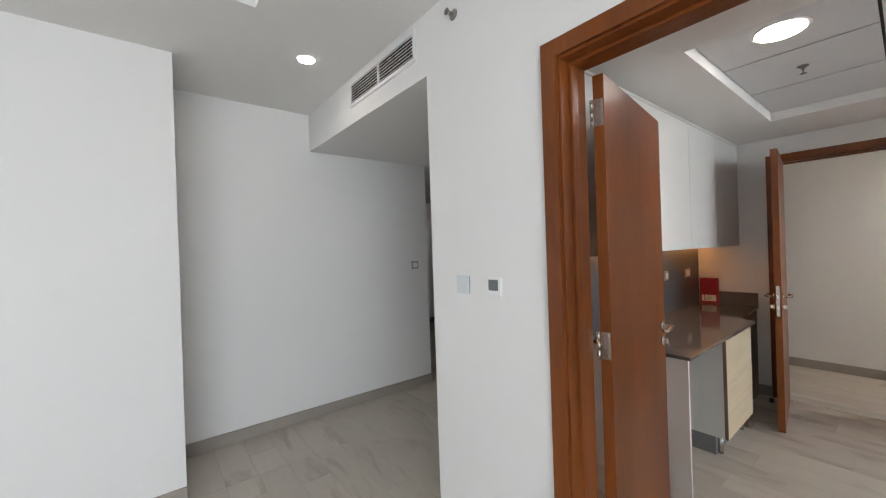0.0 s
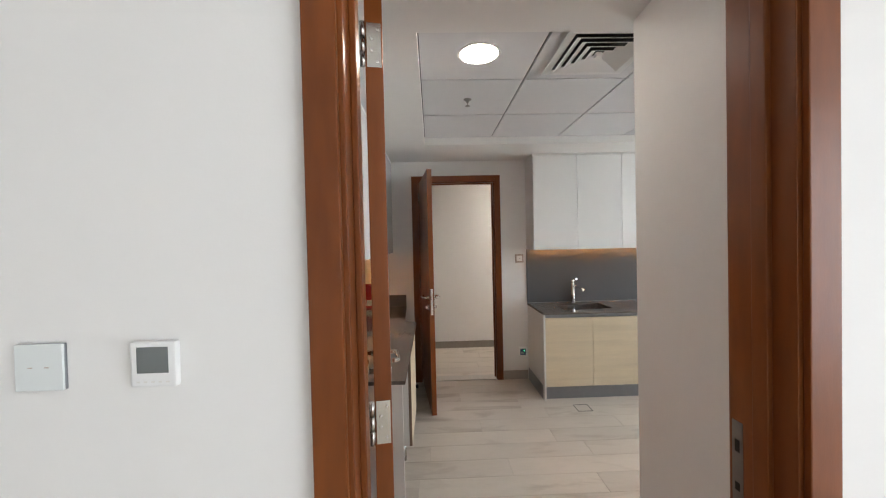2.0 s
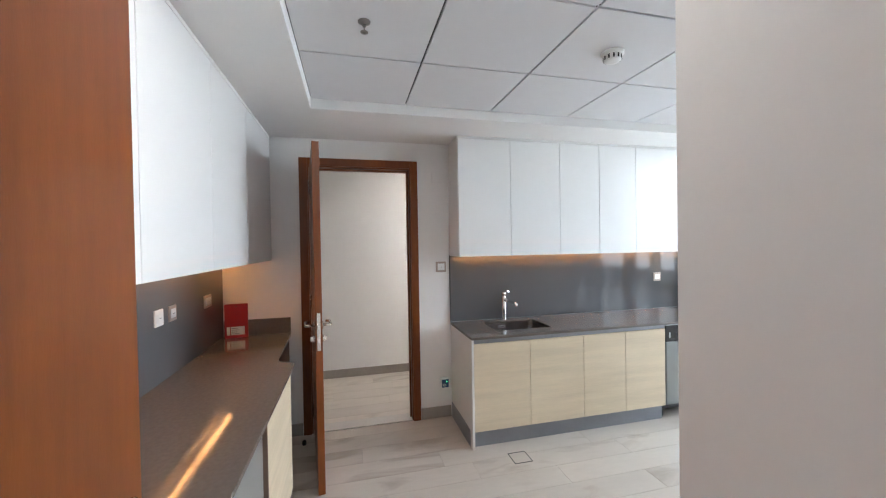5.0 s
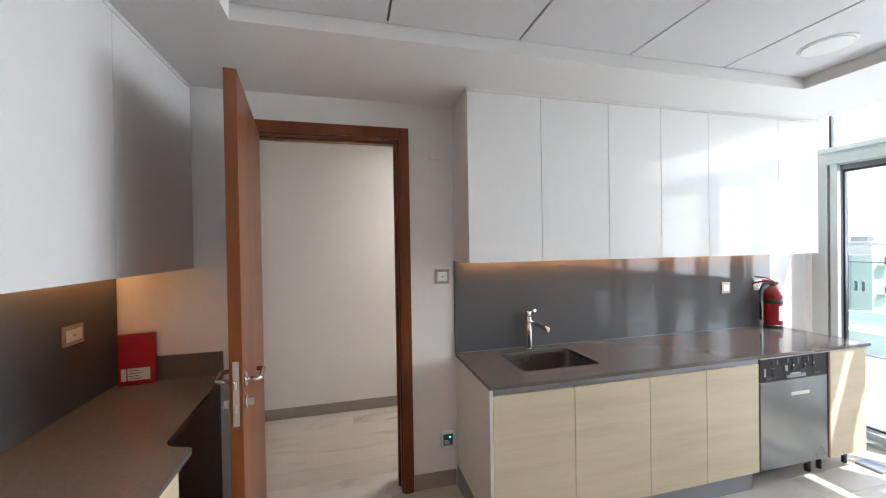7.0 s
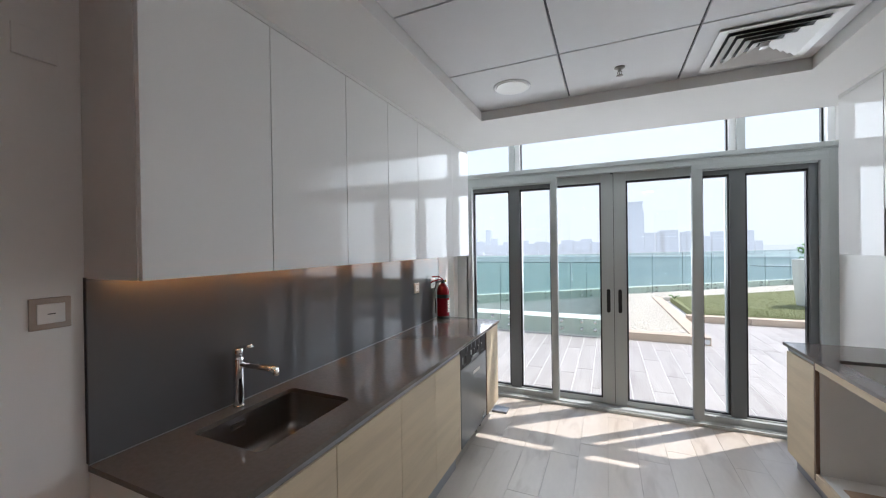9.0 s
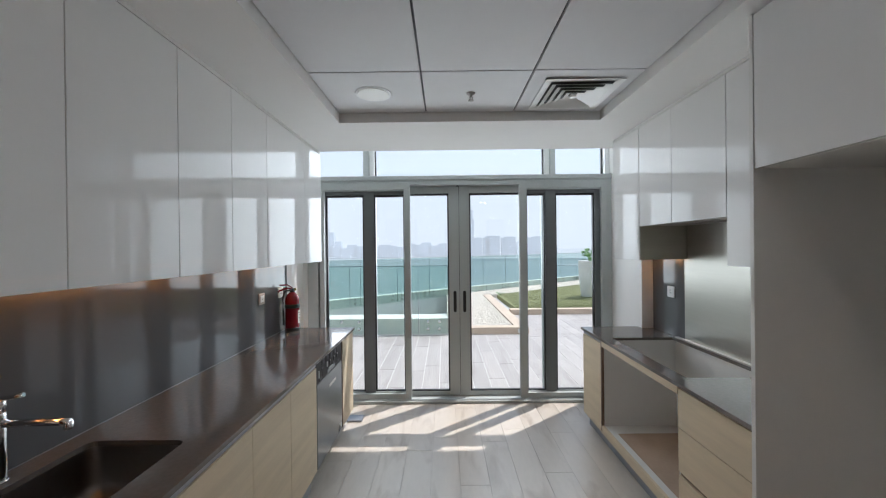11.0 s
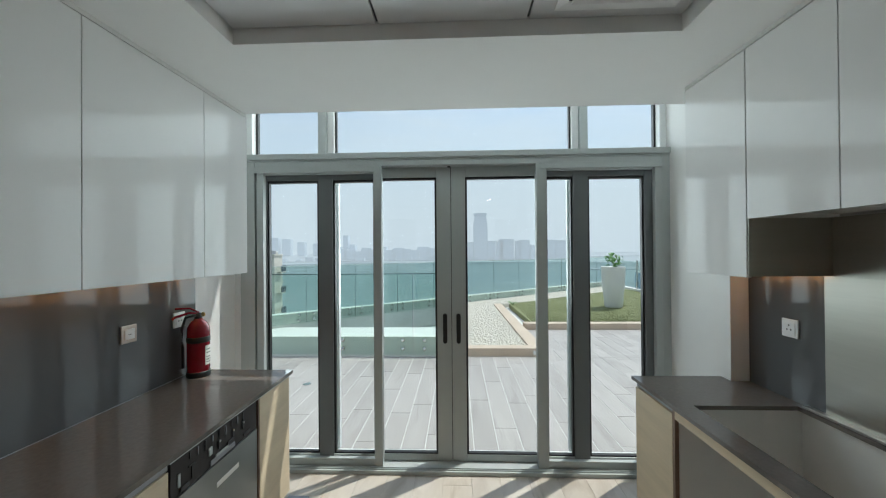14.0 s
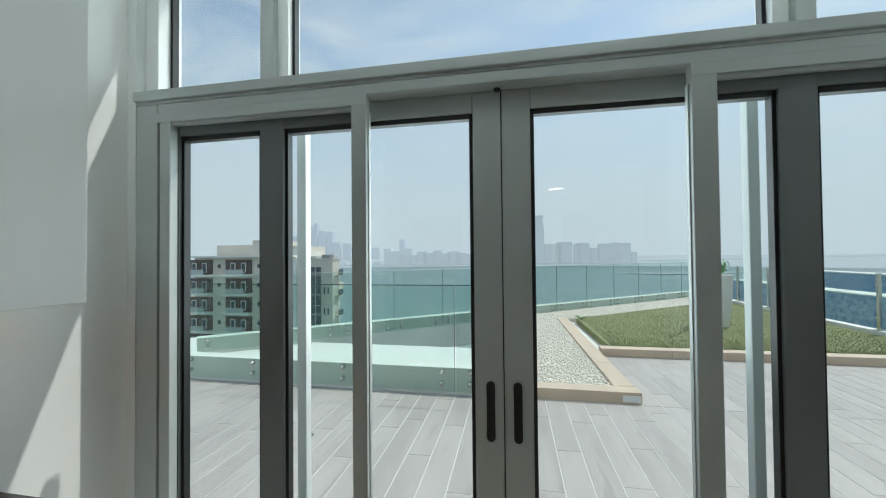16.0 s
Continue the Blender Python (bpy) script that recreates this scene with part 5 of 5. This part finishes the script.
def stones(name, outline, count, z, size, mat, label):
    """Loose pebbles over an area: one mesh of many small faceted stones."""
    xs, ys = [q[0] for q in outline], [q[1] for q in outline]
    verts, faces = [], []
    oct_v = ((1, 0, 0), (-1, 0, 0), (0, 1, 0), (0, -1, 0), (0, 0, 1), (0, 0, -1))
    oct_f = ((0, 2, 4), (2, 1, 4), (1, 3, 4), (3, 0, 4), (2, 0, 5), (1, 2, 5), (3, 1, 5), (0, 3, 5))

    def inside(x, y):
        hit, j = False, len(outline) - 1
        for i in range(len(outline)):
            if (ys[i] > y) != (ys[j] > y) and x < (xs[j] - xs[i]) * (y - ys[i]) / (ys[j] - ys[i]) + xs[i]:
                hit = not hit
            j = i
        return hit

    made = 0
    while made < count:
        x, y = rng.uniform(min(xs), max(xs)), rng.uniform(min(ys), max(ys))
        if not inside(x, y):
            continue
        a, r = rng.uniform(0, 6.28), size * rng.uniform(0.6, 1.3)
        ca, sa, sx, sy, sz = math.cos(a), math.sin(a), r * rng.uniform(0.8, 1.3), r * rng.uniform(0.7, 1.0), r * rng.uniform(0.5, 0.8)
        n = len(verts)
        dz = rng.uniform(-0.25, 0.5) * size
        for vx, vy, vz in oct_v:
            px, py = vx * sx, vy * sy
            verts.append((x + px * ca - py * sa, y + px * sa + py * ca, z + dz + vz * sz))
        faces += [(n + i, n + j, n + k) for i, j, k in oct_f]
        made += 1
    me = bpy.data.meshes.new(name)
    me.from_pydata(verts, [], faces)
    me.materials.append(M[mat])
    for poly in me.polygons:
        poly.use_smooth = True
    return tagged(new(name, me), label, "gravel", kind="stuff")


bed = [(3.2, -6.74), (1.96, -6.74), (2.06, -11.4), (1.45, -11.6), (-3.4, -15.4), (-3.4, -16.8), (3.2, -11.5)]
structure("gravel_bed", prism(bmesh.new(), bed, -0.01, 0.085), "gravel", "white gravel bed on the roof", "gravel bed")
stones("gravel", bed, 21000, 0.086, 0.021, "gravel", "loose white pebbles of the roof bed")

lawn = [(1.52, -8.68), (1.62, -11.4), (1.42, -11.6), (-3.4, -15.4), (-3.4, -8.68)]
structure("lawn_base", prism(bmesh.new(), lawn, -0.01, 0.105), "lawn", "artificial lawn on the roof", "lawn")


def blades(name, outline, count, z, height, mat, label):
    xs, ys = [q[0] for q in outline], [q[1] for q in outline]
    verts, faces = [], []
    for _ in range(count):
        y = -8.7 - (rng.random() ** 1.7) * 6.2
        x = rng.uniform(-3.35, 1.5)
        if y < -11.5 + (x - 1.45) * 0.787 or x > 1.5:
            continue
        a, h = rng.uniform(0, 6.28), height * rng.uniform(0.6, 1.2)
        dx, dy = 0.004 * math.cos(a), 0.004 * math.sin(a)
        lx, ly = rng.uniform(-0.012, 0.012), rng.uniform(-0.012, 0.012)
        n = len(verts)
        verts += [(x - dx, y - dy, z), (x + dx, y + dy, z), (x + lx, y + ly, z + h)]
        faces.append((n, n + 1, n + 2))
    me = bpy.data.meshes.new(name)
    me.from_pydata(verts, [], faces)
    me.materials.append(M[mat])
    return tagged(new(name, me), label, "grass", kind="stuff")


blades("grass_blades", lawn, 60000, 0.104, 0.018, "lawn", "short blades of artificial grass")

pt = thing("plant_pot", (-1.03, -10.8, 0.105), "tall white tapered plant pot on the lawn", "plant pot")
part("shell", lathe(bmesh.new(), [(0.21, 0.0), (0.225, 0.03), (0.285, 0.7), (0.295, 1.04), (0.30, 1.06), (0.285, 1.065), (0.27, 1.0)], (-1.03, -10.8, 0.105), 36), "pot", pt)
part("soil", lathe(bmesh.new(), [(0.275, 1.0), (0.27, 1.015), (0.1, 1.03)], (-1.03, -10.8, 0.105), 24), "edge", pt)
pl = thing("pot_plant", (-1.03, -10.8, 1.12), "young leafy green plant in the white pot", "plant")
part("stem", tube(bmesh.new(), [(-1.03, -10.8, 1.1), (-1.02, -10.79, 1.25), (-1.04, -10.81, 1.42)], 0.012, 8), "leaf", pl)
for k in range(46):
    a, h = rng.uniform(0, 6.28), rng.uniform(1.13, 1.45)
    r, ln, w = rng.uniform(0.02, 0.16), rng.uniform(0.10, 0.2), rng.uniform(0.025, 0.05)
    bm = bmesh.new()
    pts = [(0, 0, 0), (0.35, w, 0.04), (0.35, -w, 0.04), (0.75, w * 0.7, 0.03), (0.75, -w * 0.7, 0.03), (1, 0, -0.05)]
    v = [bm.verts.new((q[0] * ln, q[1], q[2])) for q in pts]
    for f in ((0, 2, 1), (1, 2, 4, 3), (3, 4, 5)):
        bm.faces.new([v[i] for i in f])
    bmesh.ops.transform(bm, matrix=Matrix.Translation((-1.03 + r * math.cos(a), -10.8 + r * math.sin(a), h)) @ Matrix.Rotation(a, 4, "Z") @ Matrix.Rotation(rng.uniform(-0.9, 0.3), 4, "Y"), verts=bm.verts[:])
    part("leaf", bm, "leaf", pl)
tf = thing("weed_tuft", (1.55, -11.2, 0.1), "small dry green tuft at the lawn corner", "plant")
for k in range(14):
    a = rng.uniform(0, 6.28)
    part("leaf", tube(bmesh.new(), [(1.55, -11.2, 0.1), (1.55 + 0.06 * math.cos(a), -11.2 + 0.06 * math.sin(a), 0.18), (1.55 + 0.13 * math.cos(a), -11.2 + 0.13 * math.sin(a), 0.19)], 0.008, 5), "leaf", tf)

# pool edge with steel posts and glass
fn = thing("pool_fence", (-3.47, -8.9, 0), "steel post and glass fence along the pool", "fence")
posts = (-8.9, -10.35, -11.85, -13.35, -14.7, -16.2)
part("footing", boxed(-3.60, -3.42, -16.8, -8.5, -0.3, 0.17, bevel=0.006), "upstand", fn, "white rendered footing")
for y in posts:
    q = part("post", boxed(-3.505, -3.455, y - 0.025, y + 0.025, 0.17, 1.20, bevel=0.003), "satin", fn)
    part("cap", boxed(-3.51, -3.45, y - 0.03, y + 0.03, 1.2, 1.215, bevel=0.003), "satin", q)
    part("base_plate", boxed(-3.54, -3.42, y - 0.06, y + 0.06, 0.17, 0.182, bevel=0.002), "satin", q)
    for z in (0.4, 1.0):
        part("clamp", boxed(-3.515, -3.445, y - 0.045, y + 0.045, z - 0.025, z + 0.025, bevel=0.006), "satin", q)
for a, b in zip(posts, posts[1:]):
    g = part("panel", boxed(-3.486, -3.474, b + 0.035, a - 0.035, 0.22, 1.18), "bal_glass", fn)
    g.visible_shadow = False
pw = thing("pool_wall", (-4.9, -12, 0), "blue mosaic-tiled pool wall beyond the fence", "pool wall", kind="structure")
part("wall", boxed(-5.2, -4.7, -17.5, -7.0, -0.8, 0.62, bevel=0.01), "mosaic", pw)
part("coping", boxed(-5.25, -4.68, -17.5, -7.0, 0.62, 0.65, bevel=0.006), "upstand", pw)
part("wall", boxed(-7.4, -7.0, -19.0, -7.0, -0.8, 0.95, bevel=0.01), "mosaic", pw)
part("coping", boxed(-7.45, -6.97, -19.0, -7.0, 0.95, 0.98, bevel=0.006), "upstand", pw)
single("terrace_drain", lathe(bmesh.new(), [(0.05, 0.0), (0.05, 0.003), (0.045, 0.004)], (4.9, -5.3, 0.0), 20), "satin", "small round steel drain in the terrace", "drain", at=(4.9, -5.3, 0))

# ---- sea and distance ----
structure("water", boxed(-4800, 4800, -4800, 60, -27, -26), "sea", "turquoise sea reaching the horizon", "sea")
structure("beach", prism(bmesh.new(), [(60, -40), (62, -110), (85, -165), (175, -362), (300, -500), (420, -480), (300, -200), (200, -40)], -26.0, -25.6), "sand", "pale sand beach below the buildings", "beach")
structure("far_shore", prism(bmesh.new(), [(1500, -900), (900, -1010), (420, -990), (200, -1060), (-60, -1075), (-300, -1060), (-420, -1400), (-1700, -2300), (-3000, -3000), (-2400, -4200), (3000, -4000)], -26.0, -23.0), "far_land", "low shore across the water in a haze-tinted colour", "shore")
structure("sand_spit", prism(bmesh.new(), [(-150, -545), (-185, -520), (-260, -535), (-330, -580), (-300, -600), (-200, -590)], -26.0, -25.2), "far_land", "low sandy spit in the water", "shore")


def tower(x, y, w, d, top, mat, label, steps=1):
    t = thing("tower", (x, y, -24), label, "building", "towers across the water")
    z = -24.0
    for k in range(steps):
        z2 = z + (top - z) * (1 - 0.18 * (steps - 1 - k))
        inset = 0.10 * k
        part("storeys", boxed(x - w * (0.5 - inset), x + w * (0.5 - inset), y - d / 2, y + d / 2, z, z2), mat, t)
        z = z2
    n = int((top + 24) / 7)
    for k in range(1, n):
        part("window_band", boxed(x - w * 0.46, x + w * 0.46, y + d / 2, y + d / 2 + 0.3, -24 + 7 * k, -24 + 7 * k + 2.4), "far_faint", t)
    if top > 100:
        part("crown", boxed(x - w * 0.46, x + w * 0.46, y - d * 0.55, y + d * 0.55, top - 4, top + 2), mat, t)
    return t


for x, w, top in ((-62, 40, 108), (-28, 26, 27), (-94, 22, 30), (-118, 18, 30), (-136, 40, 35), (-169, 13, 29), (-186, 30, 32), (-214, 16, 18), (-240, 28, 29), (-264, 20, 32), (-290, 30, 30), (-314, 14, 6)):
    tower(x, -1085, w, 26, top, "far_tower", "tower block across the water, haze painted into its blue-grey", 1 if top < 100 else 2)
# long low rows of apartment blocks, painted fainter for haze with distance
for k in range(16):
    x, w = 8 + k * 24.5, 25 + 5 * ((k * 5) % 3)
    tower(x, -1120, w, 26, (15, 9, 19, 12, 17, 7, 11)[k % 7] - 0.3 * k, "far_faint", "low waterfront block across the water in a haze-pale colour")
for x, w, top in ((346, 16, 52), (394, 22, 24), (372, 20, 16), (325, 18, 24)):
    tower(x, -1140, w, 24, top, "far_faint", "slim tower across the water in a haze-pale colour")
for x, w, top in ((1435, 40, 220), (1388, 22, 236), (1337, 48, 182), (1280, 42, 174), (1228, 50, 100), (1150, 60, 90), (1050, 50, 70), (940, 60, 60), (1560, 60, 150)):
    tower(x, -2470, w, 40, top, "far_faint", "skyscraper on the horizon with haze painted into its colour")
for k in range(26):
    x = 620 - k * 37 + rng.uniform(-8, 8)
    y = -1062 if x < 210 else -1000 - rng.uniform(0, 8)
    single("villa", boxed(x, x + rng.uniform(12, 26), y - 14, y, -23.2, -23 + rng.uniform(5, 11)), "far_faint" if k % 3 else "far_tower", "small waterfront villa across the water in haze-tinted colour", "building", "villas across the water", at=(x, y, -23))


def apartment(name, x0, y1, label):
    """Block whose narrow end looks along +y: curtain wall between cream piers, and a set-back wing of windows and balconies."""
    t = thing(name, (x0 + 4, y1, -26), label, "building")
    top = 1.1
    part("wall", boxed(x0, x0 + 7.8, y1 - 2.6, y1, -26, top), "facade", t)
    part("cornice", boxed(x0 - 0.15, x0 + 6.2, y1 - 2.6, y1 + 0.25, top, top + 0.22), "facade", t)
    part("pier", boxed(x0 + 6.1, x0 + 7.8, y1, y1 + 0.5, -26, top + 0.15), "white_render", t, "white rendered pier")
    part("roof_plant", boxed(x0 + 0.9, x0 + 2.4, y1 - 2.2, y1 - 1, top, top + 0.8), "plinth", t)
    part("roof_plant", boxed(x0 + 4.2, x0 + 5.4, y1 - 2.4, y1 - 1, top, top + 0.6), "roof", t)
    cw = part("curtain_wall", boxed(x0 + 1.9, x0 + 6.1, y1, y1 + 0.06, -26, -0.1), "facade_glass", t, "dark glazed curtain wall")
    for k in range(5):
        part("mullion", boxed(x0 + 1.85 + k * 1.05, x0 + 1.95 + k * 1.05, y1 + 0.06, y1 + 0.16, -26, -0.1), "alu", cw)
    for k in range(16):
        z = -1.55 - k * 1.6
        part("transom", boxed(x0 + 1.95, x0 + 6.05, y1 + 0.06, y1 + 0.13, z, z + (0.35 if k % 2 == 0 else 0.08)), "alu" if k % 2 else "plinth", cw)
    for k in range(7):
        for dx in (0.5, 1.15):
            w = part("window", boxed(x0 + dx, x0 + dx + 0.42, y1, y1 + 0.06, -4.6 - 3.3 * k, -3.3 - 3.3 * k), "white_render", t)
            part("pane", boxed(x0 + dx + 0.07, x0 + dx + 0.35, y1 + 0.06, y1 + 0.09, -4.52 - 3.3 * k, -3.38 - 3.3 * k), "facade_glass", w)
        part("side_balcony", boxed(x0 - 0.7, x0, y1 - 2.4, y1 - 0.8, -1.6 - 3.3 * k, -1.45 - 3.3 * k), "facade", t)
        part("side_rail", boxed(x0 - 0.7, x0 - 0.65, y1 - 2.4, y1 - 0.8, -1.45 - 3.3 * k, -0.5 - 3.3 * k), "facade_glass", t)
    xw, yw = x0 + 7.8, y1 - 2.0
    part("wing", boxed(xw, xw + 20, y1 - 17, yw, -26, 1.6), "facade", t)
    part("wing_cornice", boxed(xw - 0.1, xw + 20, y1 - 17, yw + 1.3, 1.6, 1.9), "white_render", t)
    part("roof_house", boxed(xw + 1.5, xw + 5.2, y1 - 15, yw - 3, 1.9, 3.6), "facade", t)
    part("roof_house", boxed(xw + 5.2, xw + 9.0, y1 - 15, yw - 1, 1.9, 4.6), "facade", t)
    part("roof_house", boxed(xw + 9.0, xw + 19, y1 - 15, yw - 4, 1.9, 3.9), "facade", t)
    part("roof_plant", boxed(xw + 2.0, xw + 3.2, yw - 2.6, yw - 1.8, 1.9, 2.6), "plinth", t)
    part("roof_rail", boxed(xw + 0.2, xw + 2.8, yw - 1.5, yw - 1.4, 1.9, 2.9), "white_render", t)
    for k in range(8):
        z = -1.3 - 3.3 * k
        for j in range(3):
            xa = xw + 0.4 + j * 7.9
            bay = part("bay", boxed(xa, xa + 5.2, yw, yw + 0.15, z, z + 2.5), "bay_brown", t, "dark brown recessed bay")
            for dx in (1.1, 3.2):
                w = part("window", boxed(xa + dx, xa + dx + 0.95, yw + 0.15, yw + 0.25, z + 0.25, z + 1.95), "white_render", bay)
                part("pane", boxed(xa + dx + 0.14, xa + dx + 0.81, yw + 0.25, yw + 0.29, z + 0.39, z + 1.81), "facade_glass", w)
            part("small_window", boxed(xa + 6.3, xa + 6.85, yw, yw + 0.08, z + 1.0, z + 1.7), "facade_glass", t)
            part("balcony", boxed(xa - 0.1, xa + 5.3, yw, yw + 1.2, z - 0.45, z - 0.1), "white_render", t)
            part("balcony_rail", boxed(xa + 0.9, xa + 4.4, yw + 1.1, yw + 1.16, z - 0.1, z + 0.8), "alu", t)
    return t


M["bay_brown"] = material("brown_facade_cladding", (0.115, 0.085, 0.075), 0.6, var=0.08, scale=0.5)
apartment("apartment_block", 31.7, -58, "cream apartment block with dark curtain wall and balconies")

# horizon haze painted as a glowing shell that thins with height
hz = bpy.data.materials.new("painted_horizon_haze")
hz.use_nodes = True
ht = hz.node_tree
ht.nodes.remove(ht.nodes["Principled BSDF"])
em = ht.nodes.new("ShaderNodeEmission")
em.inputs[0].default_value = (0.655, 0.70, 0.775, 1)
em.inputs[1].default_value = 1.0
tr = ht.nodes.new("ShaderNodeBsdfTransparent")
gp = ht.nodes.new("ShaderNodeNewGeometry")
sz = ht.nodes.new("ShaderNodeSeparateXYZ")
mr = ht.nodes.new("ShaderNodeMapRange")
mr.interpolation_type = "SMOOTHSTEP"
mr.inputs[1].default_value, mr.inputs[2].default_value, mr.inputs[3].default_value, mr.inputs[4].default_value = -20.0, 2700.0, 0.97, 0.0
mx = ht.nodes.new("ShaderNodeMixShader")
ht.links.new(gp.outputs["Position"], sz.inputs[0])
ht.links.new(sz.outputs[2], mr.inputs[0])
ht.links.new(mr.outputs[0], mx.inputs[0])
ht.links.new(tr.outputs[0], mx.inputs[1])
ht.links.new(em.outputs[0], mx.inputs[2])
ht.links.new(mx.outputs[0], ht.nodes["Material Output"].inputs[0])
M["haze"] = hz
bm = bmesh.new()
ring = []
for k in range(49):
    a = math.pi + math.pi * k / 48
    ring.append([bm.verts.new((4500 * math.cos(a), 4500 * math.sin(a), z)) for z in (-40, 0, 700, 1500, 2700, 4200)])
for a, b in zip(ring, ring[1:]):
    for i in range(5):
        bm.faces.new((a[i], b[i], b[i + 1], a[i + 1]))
structure("backdrop", bm, "haze", "glowing backdrop painted as pale sea haze", "sky")

# fainter glowing shell, painted as thinner haze in front of the far shore
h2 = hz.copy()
h2.name = "painted_shore_haze"
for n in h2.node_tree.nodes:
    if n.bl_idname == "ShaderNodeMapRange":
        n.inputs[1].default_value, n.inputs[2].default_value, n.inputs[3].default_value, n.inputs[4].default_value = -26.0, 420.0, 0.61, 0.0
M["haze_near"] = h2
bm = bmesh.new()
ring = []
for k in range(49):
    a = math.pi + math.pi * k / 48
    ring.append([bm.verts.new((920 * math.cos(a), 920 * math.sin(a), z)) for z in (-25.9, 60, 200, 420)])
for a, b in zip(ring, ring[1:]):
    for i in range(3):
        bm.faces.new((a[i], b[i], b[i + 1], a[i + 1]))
structure("backdrop_shore", bm, "haze_near", "glowing see-through shell painted as haze before the shore", "sky")

# ---- floor planks, last ----
PLANK = {}


def planks(parent_name, x0, x1, y0, y1, ox, oy, mat, holder, w=0.2, length=1.2, gap=0.0015, seed=3, shift=None):
    """Planks along y, each column staggered by a third, cut at the area's edges; each is an object on a shared mesh."""
    r = random.Random(seed)
    i = math.floor((x0 - ox) / w)
    while ox + i * w < x1 - 1e-6:
        a, b = max(x0, ox + i * w), min(x1, ox + (i + 1) * w)
        start = oy + length * ((i * 0.37 + 0.1 * ((i * 7) % 3)) % 1.0) - 12 * length
        j = 0
        while start + j * length < y1:
            c, d = max(y0, start + j * length), min(y1, start + (j + 1) * length)
            j += 1
            if d - c < 0.02 or b - a < 0.01:
                continue
            key = (round(b - a, 3), round(d - c, 3), mat)
            if key not in PLANK:
                bm = bmesh.new()
                hx, hy, e = (b - a - gap) / 2, (d - c - gap) / 2, 0.0007
                low = [bm.verts.new((sx * hx, sy * hy, -0.005)) for sx, sy in ((-1, -1), (1, -1), (1, 1), (-1, 1))]
                mid = [bm.verts.new((sx * hx, sy * hy, -e)) for sx, sy in ((-1, -1), (1, -1), (1, 1), (-1, 1))]
                top = [bm.verts.new((sx * (hx - e), sy * (hy - e), 0)) for sx, sy in ((-1, -1), (1, -1), (1, 1), (-1, 1))]
                for p, q in ((low, mid), (mid, top)):
                    for k in range(4):
                        bm.faces.new((p[k], p[(k + 1) % 4], q[(k + 1) % 4], q[k]))
                bm.faces.new(top)
                PLANK[key] = mesh_of("plank", bm, mat)
            o = new("plank", PLANK[key])
            o.location = ((a + b) / 2, (c + d) / 2, 0)
            o.parent = holder
        i += 1


floor_ob = bpy.data.objects["floor"]
planks("kitchen", W_OUT, E_WALL, -3.49, N_WALL, 3.365, -2.613, "floor", floor_ob)
planks("living", -1.4, W_OUT, -0.6, 2.97, 3.365, -2.613, "floor", floor_ob)
planks("living_bay", 0.15, W_OUT, 2.97, 3.6, 3.365, -2.613, "floor", floor_ob)
planks("corridor", W_OUT, 6.22, 1.73, 3.6, 3.365, -2.613, "floor", floor_ob)
planks("corridor_end", 2.55, 6.22, 3.6, 6.42, 3.365, -2.613, "floor", floor_ob)
planks("lobby", E_WALL, 6.05, -1.6, 1.73, 3.365, -2.613, "floor", floor_ob)
bm = bmesh.new()
box(bm, -4.8, -1.4, -3.55, 2.97, -0.004, 0.0)
box(bm, -1.4, W_OUT, -3.55, -0.6, -0.004, 0.0)
structure("floor_living", bm, "floor", "porcelain floor of the living room", "floor")
terrace_ob = bpy.data.objects["terrace"]
planks("terrace", -3.4, 7.6, -6.50, -3.84, 2.33, -5.98, "terrace", terrace_ob, gap=0.0075)
planks("terrace_side", -3.4, 1.72, -8.46, -6.50, 2.33, -5.98, "terrace", terrace_ob, gap=0.0075)
